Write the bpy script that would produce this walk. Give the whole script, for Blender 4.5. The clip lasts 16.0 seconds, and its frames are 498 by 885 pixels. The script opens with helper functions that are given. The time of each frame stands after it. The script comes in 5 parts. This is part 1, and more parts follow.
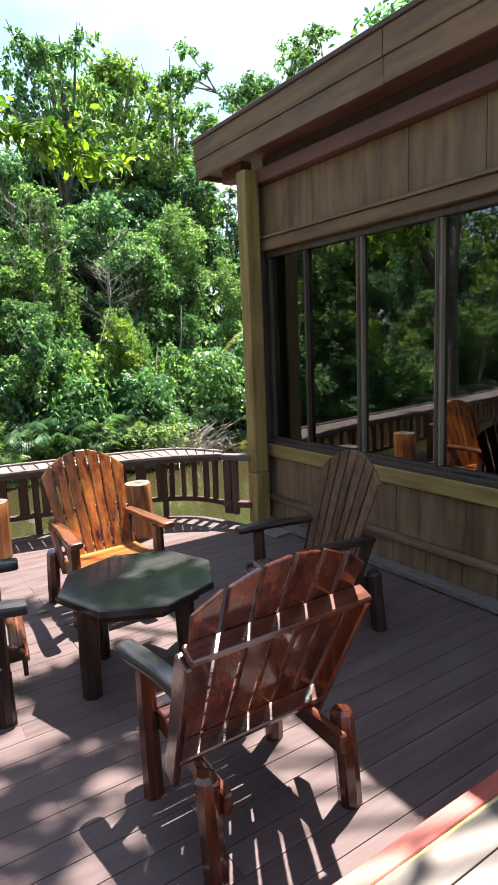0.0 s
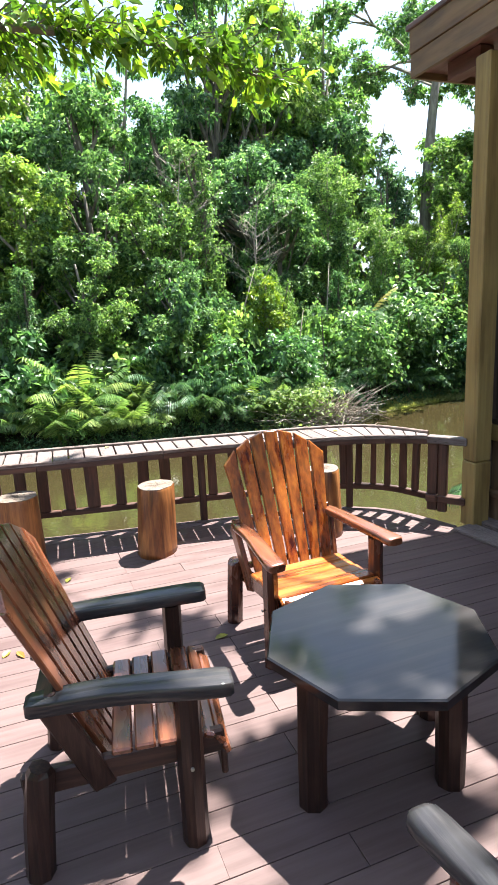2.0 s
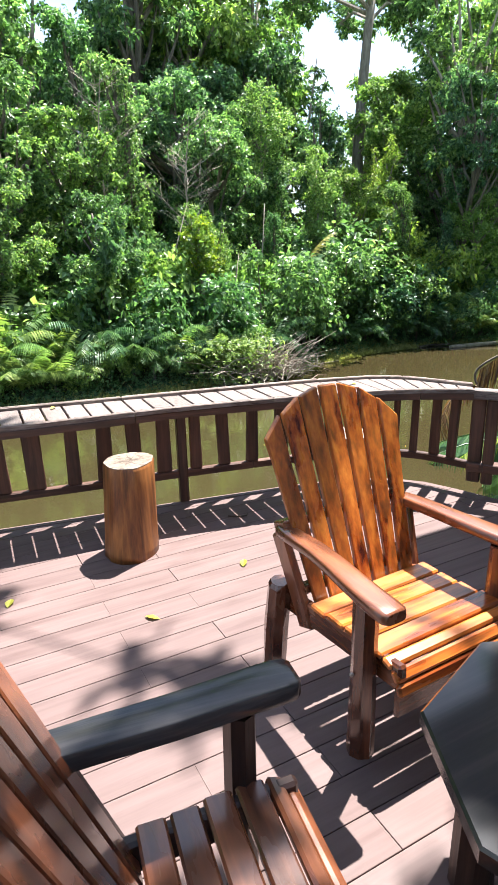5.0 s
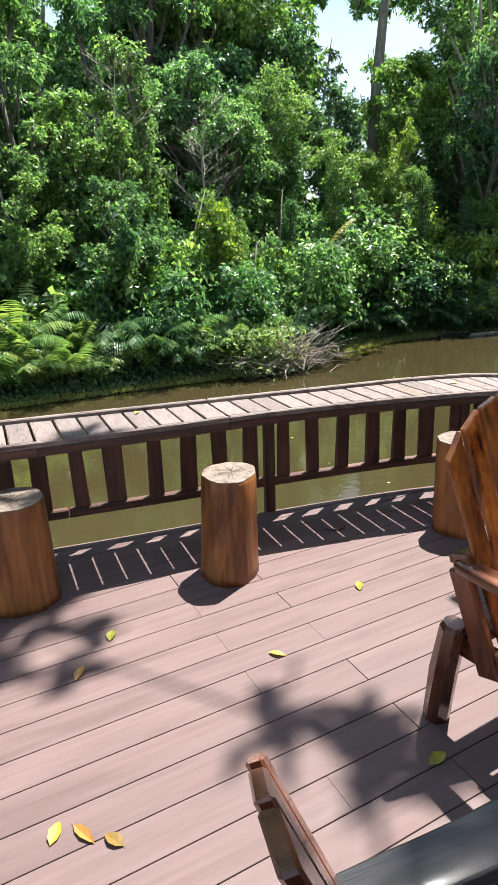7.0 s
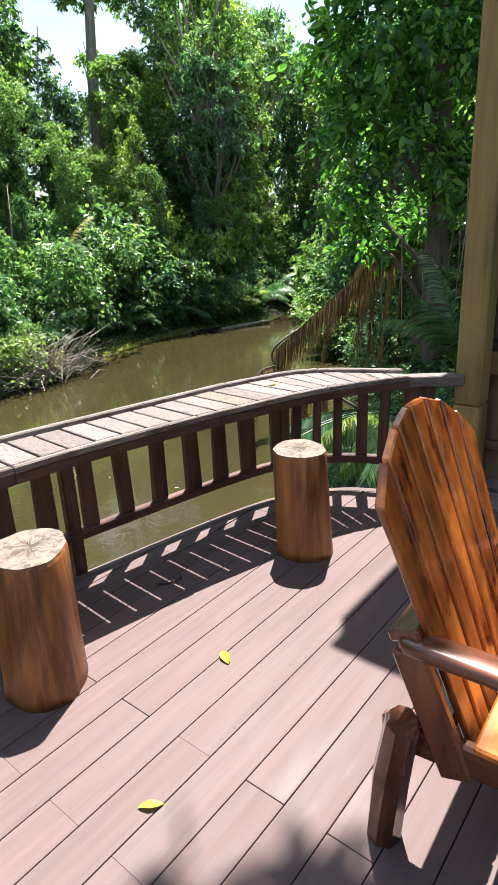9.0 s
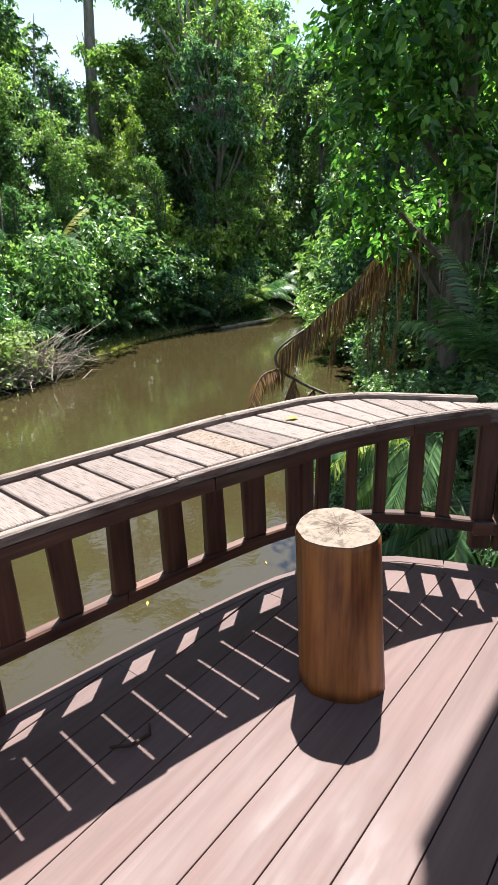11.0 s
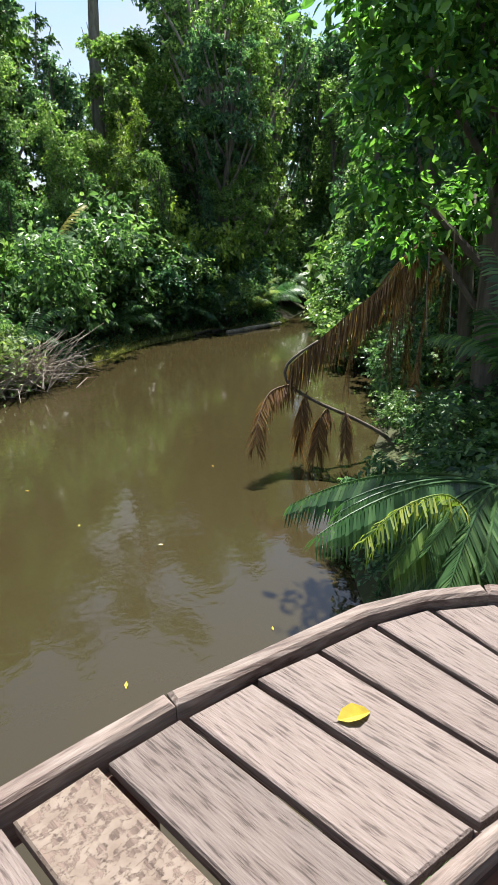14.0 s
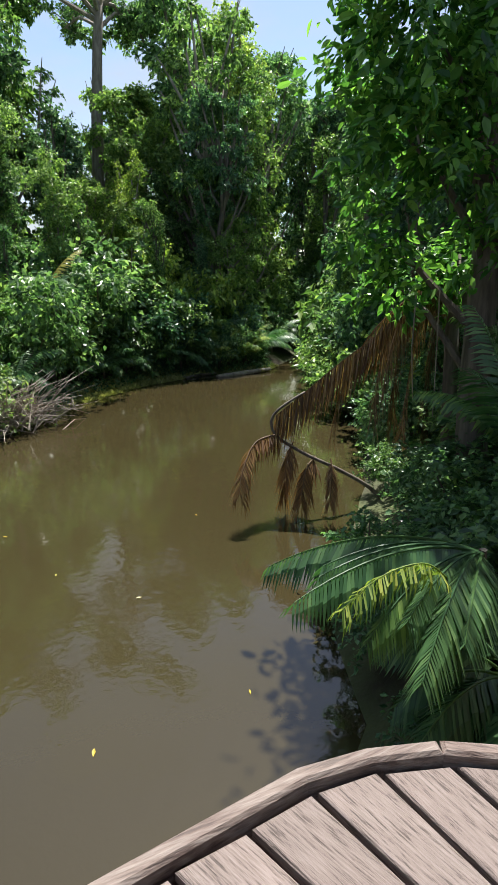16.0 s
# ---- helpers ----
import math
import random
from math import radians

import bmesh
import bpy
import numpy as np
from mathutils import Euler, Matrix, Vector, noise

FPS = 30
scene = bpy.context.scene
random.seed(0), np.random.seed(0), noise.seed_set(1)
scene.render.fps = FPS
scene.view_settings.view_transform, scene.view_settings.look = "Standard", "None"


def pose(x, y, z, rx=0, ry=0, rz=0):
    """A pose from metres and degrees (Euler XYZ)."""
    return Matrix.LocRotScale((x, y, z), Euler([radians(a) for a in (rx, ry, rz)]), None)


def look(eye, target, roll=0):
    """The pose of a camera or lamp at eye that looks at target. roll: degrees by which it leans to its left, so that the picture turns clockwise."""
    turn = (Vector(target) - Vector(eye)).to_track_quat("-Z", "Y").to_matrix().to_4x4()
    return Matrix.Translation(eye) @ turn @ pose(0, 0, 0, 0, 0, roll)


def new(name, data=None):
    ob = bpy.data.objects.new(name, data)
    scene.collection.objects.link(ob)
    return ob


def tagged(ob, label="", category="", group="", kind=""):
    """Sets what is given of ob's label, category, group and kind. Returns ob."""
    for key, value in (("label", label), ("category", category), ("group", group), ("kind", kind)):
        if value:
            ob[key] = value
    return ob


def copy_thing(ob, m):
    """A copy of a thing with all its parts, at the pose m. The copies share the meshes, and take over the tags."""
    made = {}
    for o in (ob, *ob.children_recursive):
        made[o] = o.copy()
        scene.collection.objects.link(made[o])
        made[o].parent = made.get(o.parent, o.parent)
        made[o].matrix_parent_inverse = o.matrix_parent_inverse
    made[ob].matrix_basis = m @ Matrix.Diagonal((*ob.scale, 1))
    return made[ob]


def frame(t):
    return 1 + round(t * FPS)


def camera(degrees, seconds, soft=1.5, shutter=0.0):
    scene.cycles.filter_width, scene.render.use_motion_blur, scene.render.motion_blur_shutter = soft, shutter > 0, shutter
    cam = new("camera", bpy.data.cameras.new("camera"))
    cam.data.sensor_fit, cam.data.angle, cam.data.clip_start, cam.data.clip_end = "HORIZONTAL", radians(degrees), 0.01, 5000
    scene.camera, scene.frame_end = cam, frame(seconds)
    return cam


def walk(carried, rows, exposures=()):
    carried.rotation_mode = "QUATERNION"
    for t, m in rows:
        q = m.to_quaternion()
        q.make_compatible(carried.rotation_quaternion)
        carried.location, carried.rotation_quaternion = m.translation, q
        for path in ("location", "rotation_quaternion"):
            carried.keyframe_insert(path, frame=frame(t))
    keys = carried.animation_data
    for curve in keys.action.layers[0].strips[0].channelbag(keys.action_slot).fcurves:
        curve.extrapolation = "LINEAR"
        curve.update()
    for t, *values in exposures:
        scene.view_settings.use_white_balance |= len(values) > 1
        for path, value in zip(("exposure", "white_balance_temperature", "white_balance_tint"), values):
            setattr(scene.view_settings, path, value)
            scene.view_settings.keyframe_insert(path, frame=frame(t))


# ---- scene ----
cam = camera(45.2, 16.0, soft=1.0)
PATH = [
    (0, (-1.478, -1.037, 1.795), (-0.399, 0.614, 1.463), -2.4),
    (0.5, (-1.462, -0.669, 1.79), (-0.529, 1.058, 1.407), -3.0),
    (1, (-1.415, -0.348, 1.79), (-0.645, 1.454, 1.39), -3.2),
    (1.5, (-1.416, -0.062, 1.776), (-0.72, 1.766, 1.36), -2.8),
    (2, (-1.422, 0.209, 1.744), (-0.743, 2.038, 1.307), -2.7),
    (2.5, (-1.351, 0.393, 1.731), (-0.673, 2.211, 1.245), -3.4),
    (3, (-1.327, 0.54, 1.666), (-0.586, 2.321, 1.139), -1.7),
    (3.5, (-1.344, 0.789, 1.554), (-0.561, 2.549, 1.019), -2.1),
    (4, (-1.391, 1.086, 1.534), (-0.509, 2.788, 0.966), -1.5),
    (6.5, (-1.633, 1.864, 1.524), (-0.742, 3.544, 0.903), -1.3),
    (7, (-1.738, 2.018, 1.544), (-0.868, 3.704, 0.91), -1.8),
    (7.5, (-1.73, 2.123, 1.536), (-0.84, 3.797, 0.899), -2.4),
    (8, (-1.661, 2.274, 1.516), (-0.607, 3.854, 0.89), -1.0),
    (8.5, (-1.645, 2.504, 1.491), (-0.323, 3.863, 0.855), -0.8),
    (9, (-1.506, 2.714, 1.469), (-0.045, 3.91, 0.809), -2.6),
    (11.5, (-0.564, 3.54, 1.339), (0.9, 4.727, 0.672), -1.8),
    (12, (-0.393, 3.706, 1.334), (1.112, 4.846, 0.675), -1.3),
    (12.5, (-0.149, 3.856, 1.313), (1.415, 4.92, 0.663), -1.1),
    (13, (0.03, 4.0, 1.34), (1.58, 5.074, 0.672), -1.7),
    (13.5, (0.234, 4.192, 1.318), (1.774, 5.284, 0.655), -1.7),
    (14, (0.4, 4.255, 1.322), (1.847, 5.465, 0.657), -1.7),
    (14.5, (0.501, 4.274, 1.355), (1.892, 5.551, 0.695), -1.6),
    (15, (0.522, 4.292, 1.405), (1.878, 5.618, 0.769), -0.6),
    (15.5, (0.543, 4.272, 1.42), (1.95, 5.575, 0.85), -0.3),
    (16, (0.546, 4.264, 1.44), (2.049, 5.473, 0.905), 0.0),
]
EXPOSURES = [(0, 2.08), (3, 2.42), (4.2, 2.4), (7, 1.76), (9, 1.88), (12.2, 1.72), (13.5, 1.58), (14.5, 1.28), (16, 1.2)]
walk(cam, [(t, look(eye, target, roll)) for t, eye, target, roll in PATH], exposures=EXPOSURES)

# ---------------------------------------------------------------- world, sun
SUN_DIR = Vector((0.405, 0.235, 1.0)).normalized()
SUN_EL = math.asin(SUN_DIR.z)
world = bpy.data.worlds.new("sky")
scene.world = world
world.use_nodes = True
wt = world.node_tree
wt.nodes.clear()
w_out = wt.nodes.new("ShaderNodeOutputWorld")
w_bg = wt.nodes.new("ShaderNodeBackground")
w_sky = wt.nodes.new("ShaderNodeTexSky")
w_sky.sky_type = "NISHITA"
w_sky.sun_disc = False
w_sky.sun_elevation = SUN_EL
w_sky.sun_rotation = math.atan2(SUN_DIR.x, SUN_DIR.y)
w_sky.altitude = 50
w_sky.dust_density = 1.0
w_co = wt.nodes.new("ShaderNodeTexCoord")
w_map = wt.nodes.new("ShaderNodeMapping")
w_map.inputs["Scale"].default_value = (2.2, 2.2, 4.5)
w_noise = wt.nodes.new("ShaderNodeTexNoise")
w_noise.inputs["Scale"].default_value = 1.6
w_noise.inputs["Detail"].default_value = 7
w_ramp = wt.nodes.new("ShaderNodeValToRGB")
w_ramp.color_ramp.elements[0].position = 0.43
w_ramp.color_ramp.elements[1].position = 0.64
w_mix = wt.nodes.new("ShaderNodeMix")
w_mix.data_type = "RGBA"
w_mix.inputs[7].default_value = (3.8, 4.15, 4.6, 1)
wt.links.new(w_co.outputs["Generated"], w_map.inputs["Vector"])
wt.links.new(w_map.outputs[0], w_noise.inputs["Vector"])
wt.links.new(w_noise.outputs[0], w_ramp.inputs[0])
w_sep = wt.nodes.new("ShaderNodeSeparateXYZ")
w_high = wt.nodes.new("ShaderNodeMapRange")
w_high.interpolation_type = "SMOOTHSTEP"
w_high.inputs[1].default_value, w_high.inputs[2].default_value = 0.36, 0.54
w_high.inputs[3].default_value, w_high.inputs[4].default_value = 1.0, 0.5
w_cov = wt.nodes.new("ShaderNodeMath")
w_cov.operation = "MULTIPLY"
wt.links.new(w_co.outputs["Generated"], w_sep.inputs[0])
wt.links.new(w_sep.outputs[2], w_high.inputs[0])
wt.links.new(w_ramp.outputs[0], w_cov.inputs[0])
wt.links.new(w_high.outputs[0], w_cov.inputs[1])
wt.links.new(w_cov.outputs[0], w_mix.inputs[0])
wt.links.new(w_sky.outputs[0], w_mix.inputs[6])
wt.links.new(w_mix.outputs[2], w_bg.inputs[0])
w_bg.inputs[1].default_value = 0.078
wt.links.new(w_bg.outputs[0], w_out.inputs[0])

sun = new("sun", bpy.data.lights.new("sun", "SUN"))
sun.data.energy = 5.0
sun.data.angle = radians(0.55)
sun.data.color = (1.0, 0.965, 0.925)
sun.matrix_world = look(SUN_DIR * 60, (0, 0, 0))

# ---------------------------------------------------------------- materials


def base_mat(name, rough=0.6):
    m = bpy.data.materials.new(name)
    m.use_nodes = True
    nt = m.node_tree
    b = nt.nodes["Principled BSDF"]
    b.inputs["Roughness"].default_value = rough
    return m, nt, b


def ramp_of(nt, fac, stops):
    r = nt.nodes.new("ShaderNodeValToRGB")
    els = r.color_ramp.elements
    while len(els) < len(stops):
        els.new(0.5)
    for e, (p, c) in zip(els, stops):
        e.position, e.color = p, (*c, 1)
    nt.links.new(fac, r.inputs[0])
    return r.outputs[0]


def noise_of(nt, scale, detail=5, rough=0.55, stretch=(1, 1, 1), seed_random=True):
    co = nt.nodes.new("ShaderNodeTexCoord")
    mp = nt.nodes.new("ShaderNodeMapping")
    mp.inputs["Scale"].default_value = stretch
    vec = co.outputs["Object"]
    if seed_random:
        info = nt.nodes.new("ShaderNodeObjectInfo")
        mul = nt.nodes.new("ShaderNodeVectorMath")
        mul.operation = "MULTIPLY_ADD"
        mul.inputs[0].default_value = (37.0, 53.0, 29.0)
        nt.links.new(info.outputs["Random"], mul.inputs[1])
        nt.links.new(vec, mul.inputs[2])
        vec = mul.outputs[0]
    nt.links.new(vec, mp.inputs["Vector"])
    n = nt.nodes.new("ShaderNodeTexNoise")
    n.inputs["Scale"].default_value = scale
    n.inputs["Detail"].default_value = detail
    n.inputs["Roughness"].default_value = rough
    nt.links.new(mp.outputs[0], n.inputs["Vector"])
    return n.outputs[0]


def mixed(nt, fac, a, b, mode="MIX"):
    mx = nt.nodes.new("ShaderNodeMix")
    mx.data_type, mx.blend_type = "RGBA", mode
    for sock, v in ((mx.inputs[0], fac), (mx.inputs[6], a), (mx.inputs[7], b)):
        if isinstance(v, (int, float)):
            sock.default_value = v
        elif isinstance(v, tuple):
            sock.default_value = (*v, 1)
        else:
            nt.links.new(v, sock)
    return mx.outputs[2]


def bump_to(nt, b, height, strength=0.3, dist=0.01):
    bp = nt.nodes.new("ShaderNodeBump")
    bp.inputs["Strength"].default_value = strength
    bp.inputs["Distance"].default_value = dist
    nt.links.new(height, bp.inputs["Height"])
    nt.links.new(bp.outputs[0], b.inputs["Normal"])


def per_object(nt, col, amount):
    """Brightness that varies from one piece to the next."""
    info = nt.nodes.new("ShaderNodeObjectInfo")
    rg = nt.nodes.new("ShaderNodeMapRange")
    rg.inputs[3].default_value, rg.inputs[4].default_value = 1 - amount, 1 + amount
    nt.links.new(info.outputs["Random"], rg.inputs[0])
    hs = nt.nodes.new("ShaderNodeHueSaturation")
    nt.links.new(rg.outputs[0], hs.inputs["Value"])
    nt.links.new(col, hs.inputs["Color"])
    return hs.outputs[0]


def wood(name, dark, mid, light, axis="z", rough=0.4, coat=0.0, grain=55, vary=0.15, bump=0.25, stain=0.5, stain_col=None, gloss=0.12, lines=False, shine=0.5, run=0.035):
    """Wood with streaky grain along one axis, blotches and knots."""
    m, nt, b = base_mat(name, rough)
    k = run if lines else 0.05
    st = {"x": (k, 1, 1), "y": (1, k, 1), "z": (1, 1, k)}[axis]
    g = noise_of(nt, grain, 6, 0.6, st)
    big = noise_of(nt, 7, 4, 0.6, tuple(min(1, s * 5) for s in st))
    col = ramp_of(nt, g, [(0.37, dark), (0.45, mid), (0.70, light)] if lines else [(0.36, dark), (0.5, mid), (0.66, light)])
    blot = ramp_of(nt, big, [(0.38, stain_col or dark), (0.6, light)])
    col = mixed(nt, stain, col, blot, "MIX")
    col = per_object(nt, col, vary)
    nt.links.new(col, b.inputs["Base Color"])
    b.inputs["Coat Weight"].default_value = coat
    b.inputs["Specular IOR Level"].default_value = shine
    b.inputs["Coat Roughness"].default_value = gloss
    bump_to(nt, b, g, bump, 0.004)
    rr = ramp_of(nt, big, [(0.3, (rough * 0.7,) * 3), (0.7, (min(1, rough * 1.4),) * 3)])
    nt.links.new(rr, b.inputs["Roughness"])
    return m


def wood_set(name, dark, mid, light, **kw):
    return {a: wood(name + "_" + a, dark, mid, light, a, **kw) for a in "xyz"}


GOLD = wood_set("golden_wood", (0.045, 0.007, 0.003), (0.36, 0.072, 0.010), (0.62, 0.205, 0.030), rough=0.3, coat=0.5, grain=34, stain=0.42, vary=0.34)
REDW = wood_set("red_wood", (0.020, 0.005, 0.003), (0.080, 0.016, 0.008), (0.19, 0.045, 0.018), rough=0.22, coat=0.7, grain=32, stain=0.45, vary=0.2)
BROWN = wood_set("brown_wood", (0.020, 0.006, 0.004), (0.085, 0.025, 0.012), (0.24, 0.080, 0.034), rough=0.25, coat=0.6, grain=30, stain=0.55, vary=0.3)
GREYB = wood_set("weathered_brown_wood", (0.03, 0.012, 0.008), (0.10, 0.042, 0.024), (0.20, 0.10, 0.06), rough=0.4, coat=0.3, stain=0.4)
DARKW = wood_set("dark_wood", (0.012, 0.007, 0.006), (0.030, 0.014, 0.010), (0.065, 0.032, 0.023), rough=0.42, coat=0.2, stain=0.4, shine=0.25, gloss=0.2)
ARMW = wood_set("blackened_wood", (0.006, 0.006, 0.007), (0.015, 0.016, 0.019), (0.055, 0.050, 0.050), rough=0.62, coat=0.6, stain=0.5, bump=0.4, grain=60, gloss=0.13, shine=0.2)
RAILW = wood_set("railing_wood", (0.022, 0.009, 0.006), (0.062, 0.024, 0.015), (0.13, 0.056, 0.032), rough=0.5, stain=0.5)
GREYP = wood_set("grey_plank_wood", (0.030, 0.020, 0.016), (0.142, 0.108, 0.094), (0.215, 0.175, 0.158), rough=0.8, grain=240, vary=0.20, bump=1.0, stain=0.26, stain_col=(0.085, 0.062, 0.052), lines=True, run=0.075)
WORNW = wood_set("worn_edge_wood", (0.030, 0.015, 0.012), (0.120, 0.078, 0.062), (0.29, 0.245, 0.215), rough=0.75, grain=120, vary=0.16, bump=1.0, stain=0.42, stain_col=(0.065, 0.034, 0.026), lines=True, run=0.11)
LOGW = wood_set("peeled_log_wood", (0.060, 0.016, 0.006), (0.225, 0.072, 0.018), (0.41, 0.165, 0.044), rough=0.45, grain=42, stain=0.5)
OLIVE = wood_set("olive_painted_wood", (0.15, 0.092, 0.028), (0.26, 0.17, 0.052), (0.335, 0.23, 0.08), rough=0.6, grain=25, stain=0.5, vary=0.06)
CLAD = wood_set("brown_cladding_wood", (0.095, 0.053, 0.026), (0.17, 0.102, 0.052), (0.235, 0.148, 0.078), rough=0.65, grain=20, stain=0.6, vary=0.06)
DECKB = wood("deck_board", (0.092, 0.060, 0.055), (0.118, 0.079, 0.074), (0.142, 0.098, 0.091), "x", rough=0.62, grain=38, vary=0.08, bump=0.15, stain=0.55, stain_col=(0.096, 0.062, 0.057), shine=0.22)
UPPER = wood("upper_deck_board", (0.17, 0.13, 0.105), (0.22, 0.17, 0.14), (0.27, 0.215, 0.175), "x", rough=0.6, grain=30, vary=0.06, bump=0.15, stain=0.5)
RED_PAINT = wood("red_paint", (0.28, 0.05, 0.04), (0.42, 0.08, 0.06), (0.5, 0.16, 0.11), "x", rough=0.5, grain=20, stain=0.5)
YELLOW_PAINT = wood("yellow_paint", (0.40, 0.28, 0.10), (0.55, 0.42, 0.16), (0.6, 0.5, 0.25), "x", rough=0.5, grain=20, stain=0.5)


def end_grain():
    m, nt, b = base_mat("end_grain", 0.8)
    co = nt.nodes.new("ShaderNodeTexCoord")
    ln = nt.nodes.new("ShaderNodeVectorMath")
    ln.operation = "LENGTH"
    fl = nt.nodes.new("ShaderNodeVectorMath")
    fl.operation = "MULTIPLY"
    fl.inputs[1].default_value = (1, 1, 0)
    nt.links.new(co.outputs["Object"], fl.inputs[0])
    nt.links.new(fl.outputs[0], ln.inputs[0])
    n = noise_of(nt, 14, 5, 0.6)
    ad = nt.nodes.new("ShaderNodeMath")
    ad.operation = "MULTIPLY_ADD"
    ad.inputs[1].default_value = 0.05
    nt.links.new(n, ad.inputs[0])
    nt.links.new(ln.outputs["Value"], ad.inputs[2])
    sn = nt.nodes.new("ShaderNodeMath")
    sn.operation = "MULTIPLY"
    sn.inputs[1].default_value = 420
    nt.links.new(ad.outputs[0], sn.inputs[0])
    si = nt.nodes.new("ShaderNodeMath")
    si.operation = "SINE"
    nt.links.new(sn.outputs[0], si.inputs[0])
    rings = ramp_of(nt, si.outputs[0], [(0.0, (0.135, 0.105, 0.08)), (0.9, (0.17, 0.138, 0.107))])
    blot = ramp_of(nt, noise_of(nt, 26, 6, 0.75), [(0.43, (0.05, 0.028, 0.017)), (0.475, (0.145, 0.112, 0.084)), (0.68, (0.22, 0.182, 0.142))])
    nt.links.new(mixed(nt, 0.7, rings, blot), b.inputs["Base Color"])
    bump_to(nt, b, noise_of(nt, 60, 4), 0.5, 0.004)
    return m


ENDG = end_grain()


def leaf_mat(name, dark, mid, light, trans=0.35, rough=0.45, big=0.25):
    """Foliage: each leaf its own tint, larger drifts of tone, light through the blade."""
    m, nt, b = base_mat(name, rough)
    geo = nt.nodes.new("ShaderNodeNewGeometry")
    col = ramp_of(nt, geo.outputs["Random Per Island"], [(0.0, dark), (0.55, mid), (1.0, light)])
    drift = ramp_of(nt, noise_of(nt, big, 3, 0.5), [(0.35, (0.74, 0.80, 0.72)), (0.65, (1.28, 1.22, 1.02))])
    col = mixed(nt, 1.0, col, drift, "MULTIPLY")
    info = nt.nodes.new("ShaderNodeObjectInfo")
    tint = ramp_of(nt, info.outputs["Random"], [(0.0, (0.68, 0.85, 0.85)), (0.5, (1.0, 1.0, 1.0)), (1.0, (1.22, 1.14, 0.80))])
    col = mixed(nt, 1.0, col, tint, "MULTIPLY")
    nt.links.new(col, b.inputs["Base Color"])
    b.inputs["Specular IOR Level"].default_value = 0.55
    tr = nt.nodes.new("ShaderNodeBsdfTranslucent")
    warm = mixed(nt, 1.0, col, (1.08, 1.25, 0.66), "MULTIPLY")
    nt.links.new(warm, tr.inputs[0])
    sh = nt.nodes.new("ShaderNodeMixShader")
    sh.inputs[0].default_value = trans
    nt.links.new(b.outputs[0], sh.inputs[1])
    nt.links.new(tr.outputs[0], sh.inputs[2])
    nt.links.new(sh.outputs[0], nt.nodes["Material Output"].inputs[0])
    return m


LEAF_A = leaf_mat("leaf_green", (0.040, 0.092, 0.044), (0.130, 0.240, 0.110), (0.32, 0.45, 0.22), trans=0.5, rough=0.36)
LEAF_B = leaf_mat("leaf_light_green", (0.08, 0.150, 0.045), (0.20, 0.315, 0.095), (0.42, 0.51, 0.19), trans=0.45, rough=0.38)
LEAF_C = leaf_mat("leaf_deep_green", (0.028, 0.075, 0.048), (0.100, 0.205, 0.120), (0.25, 0.39, 0.24), trans=0.5, rough=0.34)
LEAF_Y = leaf_mat("leaf_yellow_green", (0.10, 0.17, 0.03), (0.24, 0.34, 0.05), (0.46, 0.52, 0.10), trans=0.5, rough=0.4)
LEAF_N = leaf_mat("leaf_near_green", (0.036, 0.108, 0.033), (0.115, 0.255, 0.064), (0.30, 0.48, 0.125), trans=0.52, rough=0.26, big=1.0)
LEAF_H = leaf_mat("leaf_bough_green", (0.035, 0.085, 0.014), (0.11, 0.205, 0.028), (0.27, 0.37, 0.05), trans=0.5, rough=0.3, big=1.0)
FROND = leaf_mat("frond_green", (0.038, 0.092, 0.045), (0.080, 0.17, 0.075), (0.15, 0.255, 0.115), trans=0.35, rough=0.42, big=0.8)
FERN = leaf_mat("fern_pale_green", (0.09, 0.155, 0.055), (0.19, 0.28, 0.10), (0.34, 0.42, 0.18), trans=0.4, rough=0.45, big=0.8)
# frond green made brighter and yellower, so the colour itself carries sunlight
FROND_SUNLIT = leaf_mat("frond_sunlit_yellow_green", (0.12, 0.20, 0.045), (0.24, 0.33, 0.07), (0.43, 0.46, 0.12), trans=0.45, rough=0.6)
FROND_D = leaf_mat("frond_dead_brown", (0.07, 0.032, 0.018), (0.18, 0.095, 0.055), (0.34, 0.22, 0.14), trans=0.3, rough=0.7)
BARK = wood("bark", (0.05, 0.04, 0.03), (0.11, 0.09, 0.07), (0.2, 0.17, 0.14), "z", rough=0.9, grain=9, bump=0.8)
PALE_BARK = wood("pale_bark", (0.14, 0.115, 0.09), (0.24, 0.20, 0.16), (0.36, 0.32, 0.27), "z", rough=0.9, grain=6, bump=0.6)
TWIG = wood("dead_twig", (0.18, 0.145, 0.11), (0.32, 0.26, 0.205), (0.46, 0.40, 0.33), "z", rough=0.9, grain=9)


def water_mat():
    m, nt, b = base_mat("muddy_water", 0.06)
    col = ramp_of(nt, noise_of(nt, 0.09, 4, 0.5), [(0.3, (0.0295, 0.0235, 0.0098)), (0.7, (0.0375, 0.0302, 0.0135))])
    nt.links.new(col, b.inputs["Base Color"])
    b.inputs["IOR"].default_value = 1.58
    hgt = mixed(nt, 0.4, noise_of(nt, 1.1, 3, 0.5), noise_of(nt, 6.0, 3, 0.5))
    bump_to(nt, b, hgt, 0.13, 0.06)
    return m


WATER = water_mat()


